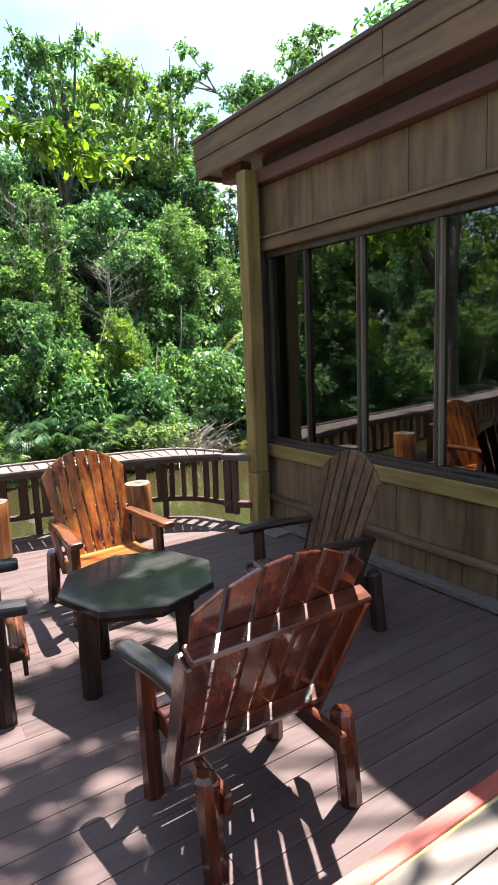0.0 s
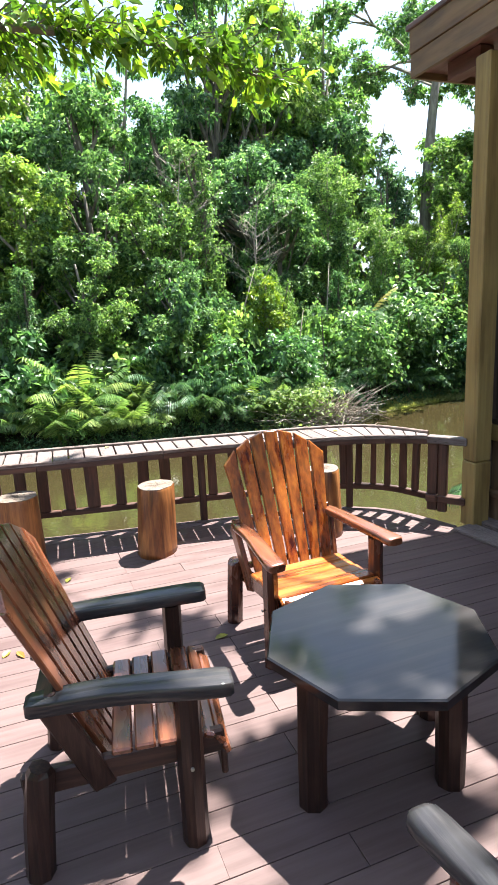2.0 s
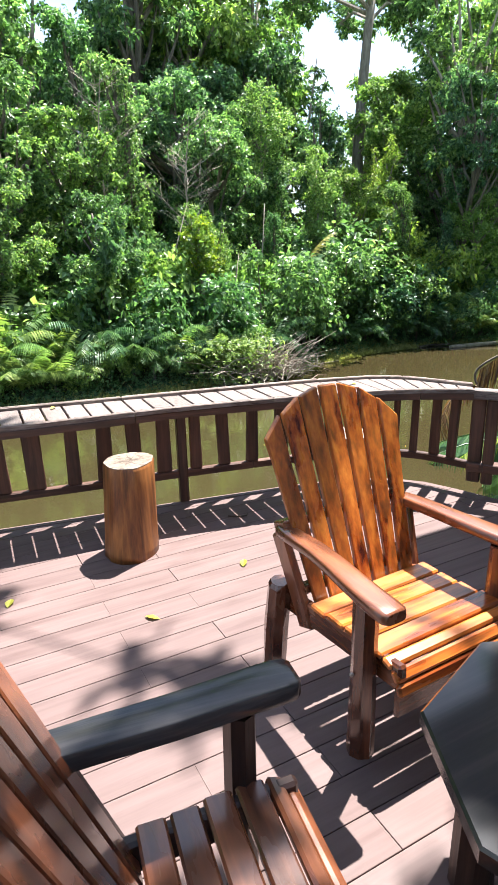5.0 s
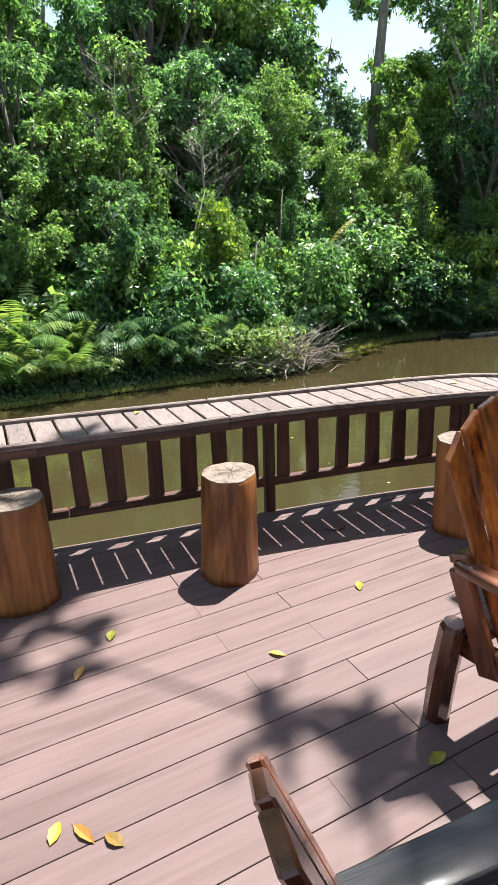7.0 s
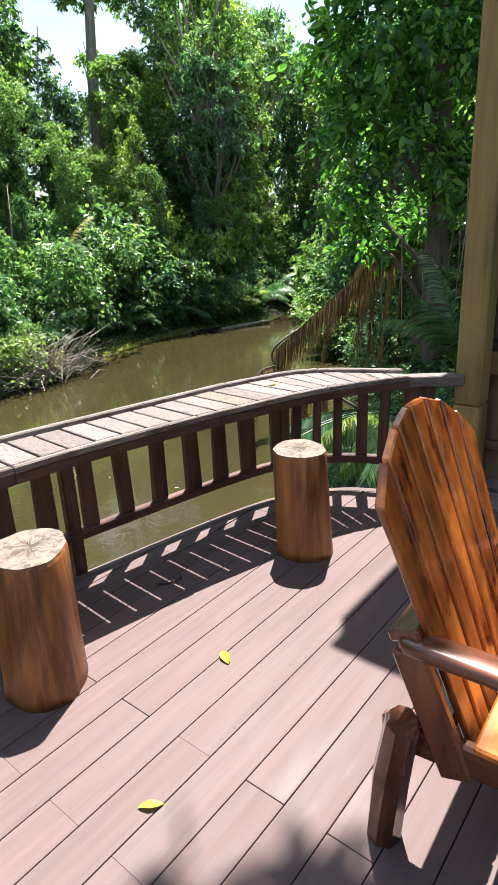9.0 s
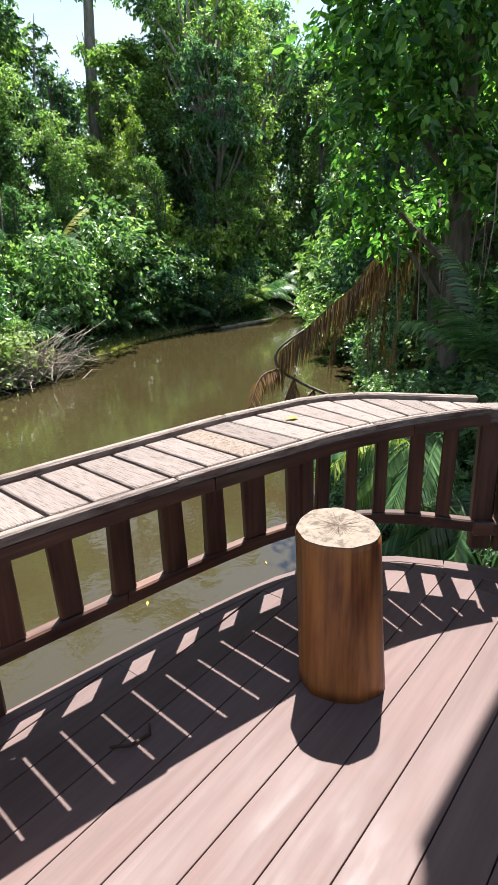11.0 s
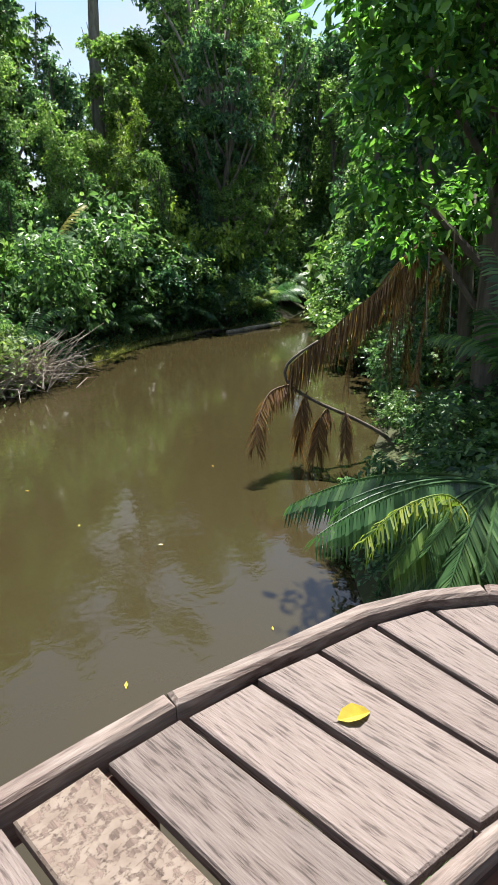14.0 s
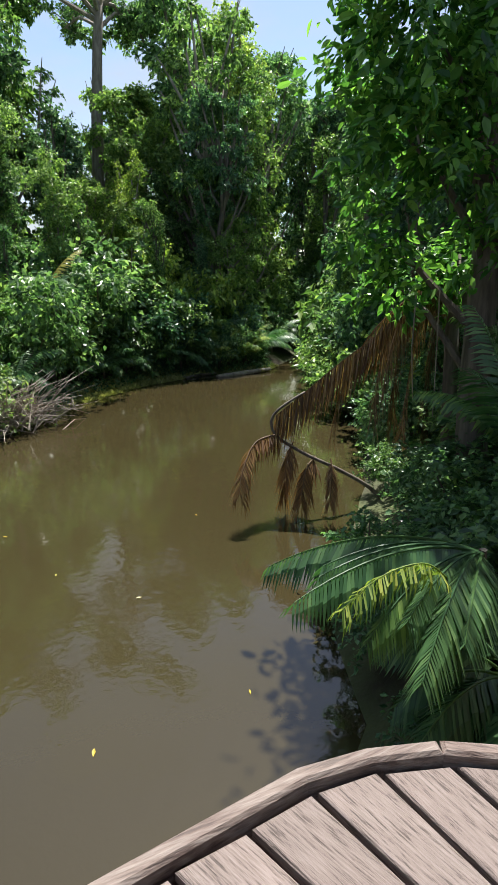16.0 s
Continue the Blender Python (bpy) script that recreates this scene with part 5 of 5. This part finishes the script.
def frond_on(bl, bs, path, leaflet, pairs, rng, hang=1.6, r0=0.016, spread=0.5, blade=1.0):
    """Withered leaflets hanging from a rib that follows a path."""
    pts, _ = along(path, 20)
    pts = [Vector(p) for p in pts]
    tube(pts, [r0 * (1 - 0.8 * i / 20) for i in range(21)], 5, 0, None, bs)
    for i in range(pairs):
        f = 0.06 + 0.93 * i / (pairs - 1)
        k = min(19, int(f * 20))
        a = pts[k].lerp(pts[k + 1], f * 20 - k)
        t = (pts[k + 1] - pts[k]).normalized()
        side = t.cross(Vector((0, 0, 1)))
        side = side.normalized() if side.length > 0.05 else Vector((1, 0, 0))
        for s in (-1, 1):
            if rng.random() < 0.18:
                continue
            ln = leaflet * rng.uniform(0.5, 1.15)
            d = (t * 0.35 + side * s * spread * rng.uniform(0.3, 1.2) + Vector((rng.uniform(-0.12, 0.12), rng.uniform(-0.12, 0.12), -hang))).normalized()
            w = (t + side * rng.uniform(-0.6, 0.6)).normalized() * (0.017 + 0.007 * ln) * blade
            mid = a + d * ln * 0.5 + side * s * 0.03
            tip = a + d * ln
            vs = [bl.verts.new(q) for q in (a - w * 0.5, mid - w, tip, mid + w, a + w * 0.5)]
            bl.faces.new(vs)


def sunlit_frond():
    """One bright frond that arches out of the shade below the deck end, part of its sunlight put into its colour."""
    rng = random.Random(33)
    o = Vector((4.75, 5.45, -2.75))
    t = thing("palm", at(*o), "bright yellow-green palm frond lit by the sun", "palm", "fern palms")
    bl, bs = bmesh.new(), bmesh.new()
    path = [tuple(Vector(p) - o) for p in ((4.42, 5.58, -0.62), (4.24, 5.66, -0.47), (4.05, 5.77, -0.46), (3.86, 5.88, -0.53), (3.66, 5.99, -0.69))]
    frond_on(bl, bs, path, 0.22, 54, rng, 0.75, 0.008, 0.75, 0.5)
    fr = part("frond", bl, FROND_SUNLIT, t)
    part("rib", bs, FROND_SUNLIT, fr)
    part("stem", tube([(0, 0, -0.1), (-0.08, 0.03, 1.2), tuple(path[0])], [0.03, 0.018, 0.009], 7), FROND, t)


def drooping_branch():
    """Dead fronds trailing from the near bank, the lowest bent to an elbow over the water."""
    rng = random.Random(77)
    t = thing("dead_palm", at(11.2, 8.0, -2.4), "dead palm with withered rust-brown fronds over the water", "palm")
    o = Vector((11.2, 8.0, -2.4))
    part("trunk", tube([(0, 0, -0.6), (-0.1, 0.1, 1.6), (-0.2, 0.2, 4.2)], [0.16, 0.13, 0.11], 9, 0.06, rng), BARK, t, smooth=True)
    ribs = [
        ([(11.0, 8.2, 1.6), (10.6, 8.7, 1.1), (10.2, 9.1, 0.5), (9.8, 9.6, 0.0), (9.4, 10.1, -0.55), (9.0, 10.47, -0.98)], 0.75, 110, 1.5),
        ([(11.0, 8.2, 1.6), (10.3, 8.9, 0.9), (10.0, 9.3, 0.3), (9.8, 9.6, -0.5), (9.7, 9.7, -1.3)], 0.6, 50, 1.2),
        ([(11.0, 8.1, 1.6), (10.8, 8.8, 1.0), (10.6, 9.2, 0.1), (10.5, 9.3, -1.0)], 0.7, 50, 1.2),
        ([(11.0, 8.1, 1.6), (11.0, 8.6, 1.1), (11.0, 8.8, 0.2), (10.95, 8.9, -1.1), (10.9, 8.9, -1.6)], 0.6, 50, 1.1),
        ([(11.0, 8.1, 1.6), (11.5, 8.3, 1.1), (11.6, 8.3, 0.1), (11.6, 8.3, -1.2)], 0.6, 46, 1.1),
        ([(11.0, 8.1, 1.6), (10.2, 8.5, 1.2), (9.9, 8.7, 0.4), (9.8, 8.8, -0.6)], 0.6, 46, 1.2),
        ([(11.0, 8.1, 1.6), (10.4, 8.5, 1.3), (10.15, 8.7, 0.3), (10.15, 8.75, -1.0)], 0.6, 60, 1.1),
        ([(11.0, 8.1, 1.6), (11.3, 8.5, 1.2), (11.3, 8.6, 0.2), (11.3, 8.6, -1.5)], 0.6, 60, 1.0),
        ([(9.1, 10.35, -1.3), (8.5, 10.5, -1.35), (8.0, 10.4, -1.75), (7.8, 10.3, -2.1)], 0.42, 60, 0.9),
        ([(9.2, 10.2, -1.45), (9.0, 10.2, -1.8), (8.95, 10.2, -2.4)], 0.45, 56, 1.0),
        ([(9.5, 9.9, -1.75), (9.2, 9.9, -1.9), (8.9, 9.8, -2.45)], 0.5, 60, 1.1),
        ([(9.7, 9.7, -1.8), (9.6, 9.6, -2.0), (9.4, 9.5, -2.55)], 0.42, 34, 1.2),
    ]
    for path, lf, pr, hg in ribs:
        bl, bs = bmesh.new(), bmesh.new()
        frond_on(bl, bs, [tuple(Vector(p) - o) for p in path], lf * 1.2, int(pr * 2.6), rng, hg, 0.016, 0.5, 0.72)
        fr = part("frond", bl, FROND_D, t)
        part("rib", bs, FROND_D, fr)
    pts, _ = along([tuple(Vector(p) - o) for p in ((9.4, 10.1, -0.55), (9.05, 10.42, -0.85), (8.93, 10.5, -1.08), (9.0, 10.4, -1.35), (9.3, 10.05, -1.65), (9.8, 9.6, -2.0), (10.3, 9.2, -2.4), (10.7, 8.9, -2.9))], 28)
    part("stalk", tube(pts, [0.022 + 0.022 * i / 28 for i in range(29)], 7, 0.05, rng), BARK, t, smooth=True)


drooping_branch()
sunlit_frond()


def brush_pile():
    """A fallen crown of bare twigs at the far waterline, with a few bare saplings behind."""
    rng = random.Random(55)
    t = thing("brush_pile", at(9.3, 19.95, WATER_Z), "fallen grey brushwood lying in the shallows", "brush")
    bm = bmesh.new()
    for k in range(330):
        a, e = rng.uniform(0, 6.283), rng.uniform(0.05, 1.0)
        ln = rng.uniform(0.8, 2.4)
        b = Vector((rng.gauss(-0.2, 0.75), rng.gauss(0, 0.4), rng.uniform(-0.1, 0.5)))
        d = Vector((math.cos(a) * math.cos(e) * 1.2, math.sin(a) * math.cos(e) * 0.7, math.sin(e) * 0.8))
        m = b + d * ln * 0.5 + Vector((0, 0, 0.1))
        tube([b, m, b + d * ln + Vector((0, 0, -0.15))], [0.020, 0.014, 0.006], 4, 0, None, bm, caps=False)
    part("brushwood", bm, TWIG, t)
    P = [(rng.gauss(-1.3, 0.7), rng.gauss(0, 0.4), rng.uniform(0.1, 1.6)) for _ in range(2600)]
    part("dry_leaves", leaf_sheet("dry_leaves", P, [(0, -0.3, 0.5)] * len(P), 0.15, np.random.default_rng(2)), FERN, t)
    for n, (x, y, h) in enumerate(((8.3, 24.4, 8.4), (5.4, 25.6, 9.8))):
        b = thing("bare_tree", at(x, y, ground_z(x, y) - 0.2), "leafless grey tree standing among the green ones", "tree", "bare trees")
        part("trunk", tube([(0, 0, 0), (0.1, 0, h * 0.4), (-0.1, 0, h * 0.75), (0.2, 0, h)], [0.06, 0.05, 0.03, 0.008], 7, 0.05, rng), TWIG, b)
        bm = bmesh.new()
        for k in range(34):
            z = rng.uniform(0.5, 0.97) * h
            a = rng.uniform(0, 6.283)
            ln = rng.uniform(0.8, 2.4) * (1.5 - z / h)
            d = Vector((math.cos(a), math.sin(a), rng.uniform(0.2, 0.9)))
            e = Vector((0, 0, z)) + d * ln
            tube([(0, 0, z), Vector((0, 0, z)).lerp(e, 0.5) + Vector((0, 0, -0.05)), e], [0.013, 0.009, 0.004], 4, 0, None, bm, caps=False)
            for q in range(3):
                f = Vector((rng.uniform(-0.5, 0.5), rng.uniform(-0.5, 0.5), rng.uniform(0, 0.4)))
                tube([Vector((0, 0, z)).lerp(e, rng.uniform(0.4, 0.9)), e + f], [0.009, 0.003], 3, 0, None, bm, caps=False)
        part("brushwood", bm, TWIG, b)


brush_pile()


def young_trees():
    """A bright young tree and slim pale stems in front of the dark wood."""
    rng, pr = np.random.default_rng(23), random.Random(23)
    for x, y, z0, lobes, mt, lab in (
        (7.9, 22.6, -1.9, (((0, 0, 4.6), 0.42), ((-0.35, 0, 4.1), 0.45), ((0.35, -0.1, 3.9), 0.5), ((-0.6, 0, 3.5), 0.42), ((0.1, -0.2, 3.3), 0.5), ((0.6, 0, 3.1), 0.48), ((0.15, 0, 2.6), 0.38)), LEAF_Y, "bright yellow-green young tree at the edge of the wood"),
        (14.8, 25.2, -1.6, (((0, 0, 7.2), 0.6), ((-0.5, 0, 6.5), 0.7), ((0.5, 0, 6.2), 0.7), ((0.0, -0.3, 5.6), 0.8)), LEAF_B, "young tree with light green top shoots"),
        (13.4, 27.6, -1.4, (((0, 0, 9.8), 0.8), ((-0.8, 0, 9.0), 0.8), ((0.8, 0, 8.8), 0.9), ((0.2, -0.3, 8.0), 1.0), ((-0.7, 0, 7.2), 0.9), ((0.8, 0, 6.8), 0.9), ((0.0, 0, 5.6), 1.0), ((0.3, 0, 4.4), 0.9)), LEAF_A, "tall light green tree at the edge of the wood"),
    ):
        t = thing("young_tree", at(x, y, z0), lab, "tree")
        top = max(c[2] for c, r in lobes)
        part("trunk", tube([(0, 0, -0.4), (0.12, 0, top * 0.35), (-0.05, 0, top * 0.7), (0, 0, top)], [0.07, 0.06, 0.04, 0.015], 7, 0.05, pr), PALE_BARK, t, smooth=True)
        bm = bmesh.new()
        for c, r in lobes:
            a = Vector((0, 0, c[2] * 0.8))
            tube([a, a.lerp(Vector(c), 0.6) + Vector((0, 0, 0.05)), c], [0.025, 0.016, 0.006], 5, 0, None, bm)
        part("bough", bm, PALE_BARK, t)
        P, O = lobe_points([(c, (r, r, r * 0.8), r * r) for c, r in lobes], 1500, rng)
        part("crown", leaf_sheet("crown", P, O, 0.12, rng), mt, t)
    for x, y, h, lean in ((9.15, 22.7, 3.6, 0.4), (6.0, 22.9, 5.2, 1.6), (8.5, 23.0, 3.0, -0.1), (27.2, 25.6, 5.5, 1.1), (11.6, 24.6, 5.5, 0.2)):
        st = part("slim_trunk", tube([(x, y, ground_z(x, y) - 0.3), (x + 0.22 + lean * 0.3, y, ground_z(x, y) + h * 0.3), (x - 0.08 + lean * 0.6, y, ground_z(x, y) + h * 0.6), (x + lean, y, ground_z(x, y) + h)], [0.06, 0.05, 0.035, 0.010], 7, 0.06, pr), PALE_BARK, smooth=True)
        tagged(st, "slim pale bare tree stem before the dark wood", "tree stem", "slim stems on the far bank")


young_trees()


def bank_weeds():
    """Low leafy weeds running down to the far waterline."""
    rng = np.random.default_rng(64)
    x = rng.uniform(-14, 24, 16000)
    o = np.abs(rng.normal(0.35, 0.42, 16000))
    P = [(a, shore(FAR_SHORE, a) + b, max(ground_z(a, shore(FAR_SHORE, a) + b), WATER_Z) + h * (0.12 + 0.35 * min(1, b))) for a, b, h in zip(x, o, rng.uniform(0, 1, 16000))]
    O = rng.normal(0, 0.5, (len(P), 3)) + np.array([0, -0.3, 0.7])
    tagged(part("weeds", leaf_sheet("weeds", P, O, 0.12, rng, width=0.6), LEAF_C), "low leafy weeds covering the far bank", "weeds", kind="stuff")


bank_weeds()


def floating_log():
    l = part("driftwood_log", tube([(19.9, 21.6, WATER_Z + 0.02), (21.2, 21.2, WATER_Z + 0.06), (22.7, 20.85, WATER_Z + 0.12)], [0.10, 0.11, 0.08], 9, 0.08, random.Random(4)), PALE_BARK)
    tagged(l, "pale drift log lying along the waterline", "log")
    rng = random.Random(18)
    for k in range(9):
        x = 15.8 + k * 0.5
        l = part("driftwood_log", tube([(x, shore(FAR_SHORE, x) - 0.25, WATER_Z + 0.03), (x + 0.6, shore(FAR_SHORE, x + 0.6) - 0.25 + rng.uniform(-0.1, 0.1), WATER_Z + 0.08)], [0.05, 0.035], 6, 0.1, rng), BARK)
        tagged(l, "dark driftwood stick on the muddy bank", "log", "driftwood on the bank")


floating_log()


def bank_grass():
    rng = np.random.default_rng(6)
    P = []
    for k in range(9000):
        x = rng.uniform(-14, 24)
        o = abs(rng.normal(0, 0.25)) - 0.18
        y = shore(FAR_SHORE, x) + o
        P.append((x, y, max(ground_z(x, y), WATER_Z)))
    for k in range(5000):
        x = rng.uniform(12.8, 18.5)
        y = shore(FAR_SHORE, x) + rng.uniform(-0.45, 0.7)
        P.append((x, y, max(ground_z(x, y), WATER_Z)))
    O = rng.normal(0, 0.25, (len(P), 3)) + np.array([0, 0, 1.4])
    me = leaf_sheet("grass", P, O, 0.20, rng, width=0.25, spread=0.3, droop=-0.9, up=0.1)
    tagged(part("grass", me, GRASS), "short pale grass along the far waterline", "grass", kind="stuff")


bank_grass()


def fallen_leaves():
    rng = random.Random(12)
    spots = [(-0.18, 3.96, 0.0, 0), (-0.76, 3.73, 0.0, 0), (-1.30, 4.18, 0.0, 0), (-1.47, 4.01, 0.0, 1), (-1.68, 3.38, 0.0, 0), (-1.61, 3.34, 0.0, 1), (-1.54, 3.28, 0.0, 1), (-0.58, 3.05, 0.0, 0), (-1.75, 2.3, 0.0, 0), (0.965, 4.56, TOP, 0), (-0.86, 5.0, TOP, 0), (1.30, 1.95, 0.0, 0)]
    for x, y, z, k in spots:
        me = bpy.data.meshes.new("fallen_leaf")
        L, w = (rng.uniform(0.024, 0.03), rng.uniform(0.010, 0.014)) if z else (rng.uniform(0.034, 0.048), rng.uniform(0.015, 0.021))
        vs = [(-L, 0, 0.004), (-L * 0.5, w * 0.8, 0.010), (0.1 * L, w, 0.013), (L * 0.7, w * 0.5, 0.009), (L, 0, 0.004), (L * 0.7, -w * 0.5, 0.007), (0.1 * L, -w, 0.010), (-L * 0.5, -w * 0.8, 0.007), (-1.35 * L, 0.002, 0.003)]
        ctr = [(-L * 0.5, 0, 0.003), (0.1 * L, 0, 0.003), (L * 0.7, 0, 0.003)]
        fs = [(0, 9, 1), (1, 9, 10, 2), (2, 10, 11, 3), (3, 11, 4), (4, 11, 5), (5, 11, 10, 6), (6, 10, 9, 7), (7, 9, 0), (0, 8, 9)]
        me.from_pydata(vs + ctr, [], fs)
        ob = part("fallen_leaf", me, LEAF_FALLEN_B if k else LEAF_FALLEN)
        turn = rng.uniform(0, 360)
        ob.matrix_world = pose(x, y, z + 0.001, 0, 0, turn if x < 0.9 else -35)
        tagged(ob, "curled brown fallen leaf on the deck" if k else "yellow fallen leaf lying on the boards", "leaf", "fallen leaves")


fallen_leaves()


def floating_bits():
    """Pale leaves adrift on the river, and a dry twig on the deck."""
    rng = random.Random(61)
    for x, y in FLOATING:
        me = bpy.data.meshes.new("floating_leaf")
        a, b = rng.uniform(0.035, 0.06), rng.uniform(0.012, 0.022)
        me.from_pydata([(-a, 0, 0), (0, b, 0.006), (a, 0, 0.002), (0, -b, 0.006), (0, 0, 0.001)], [], [(0, 4, 1), (1, 4, 2), (2, 4, 3), (3, 4, 0)])
        ob = part("floating_leaf", me, LEAF_FALLEN)
        ob.matrix_world = pose(x, y, WATER_Z + 0.004, 0, 0, rng.uniform(0, 360))
        tagged(ob, "pale dead leaf floating on the river", "leaf", "floating leaves")
    tw = part("twig", tube([(TWIG_AT[0] - 0.05, TWIG_AT[1] + 0.045, 0.006), (TWIG_AT[0] - 0.01, TWIG_AT[1], 0.009), (TWIG_AT[0] + 0.05, TWIG_AT[1] - 0.01, 0.007), (TWIG_AT[0] + 0.075, TWIG_AT[1] + 0.02, 0.006)], [0.004, 0.005, 0.005, 0.003], 6), BARK_DARK)
    tagged(tw, "short dark dry twig lying on the deck", "twig")


FLOATING = [(5.22, 13.31), (7.95, 11.47), (5.31, 10.03), (4.76, 7.64), (3.20, 8.24), (4.97, 11.47)]
TWIG_AT = (0.06, 4.48)
floating_bits()

# ---------------------------------------------------------------- deck boards, last


def build_boards():
    floor = bpy.data.objects["floor"]
    upper = bpy.data.objects["floor_upper"]
    cache = {}

    def board(length, width, mat, parent, x, y, z):
        key = (round(length, 2), round(width, 3), mat.name)
        if key not in cache:
            me = mesh_of(box(key[0], width, 0.03, None, 0.0014), "deck_board")
            me.materials.append(mat)
            cache[key] = me
        ob = new("deck_board", cache[key])
        ob.parent = parent
        ob.location = (x, y, z)

    rng = random.Random(2)
    row = 0
    y_top = 3.978 + PITCH * 16
    y = y_top
    while y - PITCH > STEP_Y - 0.02:
        yc = y - PITCH / 2
        k = round((3.978 + 0.0 - y) / PITCH)
        lo, hi = y - PITCH, y
        xl, xr = -6.0, 1.775
        rim = 0.04
        if hi > 3.80:
            xr = next((p[0] for p in EDGE_PTS[::-1] if p[1] - rim > hi and p[0] > -5.9), None)
        cut_end = None
        if hi > 3.80:
            span = [p for p in EDGE_PTS if lo < p[1] - rim < hi and p[0] > (xr if xr is not None else -6.0)]
            if span:
                left = xr if xr is not None else max(-6.0, span[0][0])
                cut_end = [(left, lo + 0.0016), (left, (hi if xr is not None else span[0][1] - rim) - 0.0016)] + [(p[0] - rim * 0.3, p[1] - rim) for p in span[1:]]
        if xr is None or xr < xl + 0.3:
            if cut_end and len(cut_end) > 3:
                part("deck_board", slab(cut_end, -0.03, 0.0, 0.0014), DECKB, floor)
            y -= PITCH
            continue
        if cut_end and len(cut_end) > 3:
            part("deck_board", slab([(x + (0.0015 if k2 < 2 else 0), yy) for k2, (x, yy) in enumerate(cut_end)], -0.03, 0.0, 0.0014), DECKB, floor)
        if xr > xl + 0.2:
            off = -0.915 if k % 2 == 0 else -0.54
            if yc < 2.2:
                off = -1.005 if k % 2 == 0 else -0.58
            cuts = sorted({xl, xr, *[c for c in (off - 4.6, off - 2.3, off, off + 2.3) if xl + 0.1 < c < xr - 0.06]})
            for a, b in zip(cuts, cuts[1:]):
                board(b - a - 0.003, PITCH - 0.0032, DECKB, floor, (a + b) / 2, yc, -0.015)
        y -= PITCH
    # boards of the raised deck and its painted nosing
    y = STEP_Y - 0.075
    while y > -3.5:
        board(7.88, 0.129, UPPER, upper, -2.06, y - 0.067, 0.155)
        y -= 0.1345
    for nm, y0, y1, z0, z1, mt in (("red_nosing", STEP_Y - 0.072, STEP_Y, 0.10, 0.174, RED_PAINT), ("yellow_line", STEP_Y - 0.0735 - 0.016, STEP_Y - 0.0735, 0.141, 0.173, YELLOW_PAINT)):
        part(nm, box(7.88, y1 - y0, z1 - z0, at(-2.06, (y0 + y1) / 2, (z0 + z1) / 2), 0.004), mt, upper, "painted red step edge" if nm[0] == "r" else "painted yellow line")
    part("riser", box(7.88, 0.02, 0.13, at(-2.06, STEP_Y - 0.015, 0.03), 0.003), RAILW["x"], upper)
    # border course following the curved edge
    n = 44
    pts, _ = along(EDGE, n)
    k = 0
    while k < n:
        wide = pts[k][0] > 0.95
        e = min(n, k + (2 if wide else 6))
        strip_part("edge_board", DECKB, floor, pts, k, e, -0.10 if wide else -0.045, 0.002, -0.031, 0.003, 0.0015)
        k = e


build_boards()
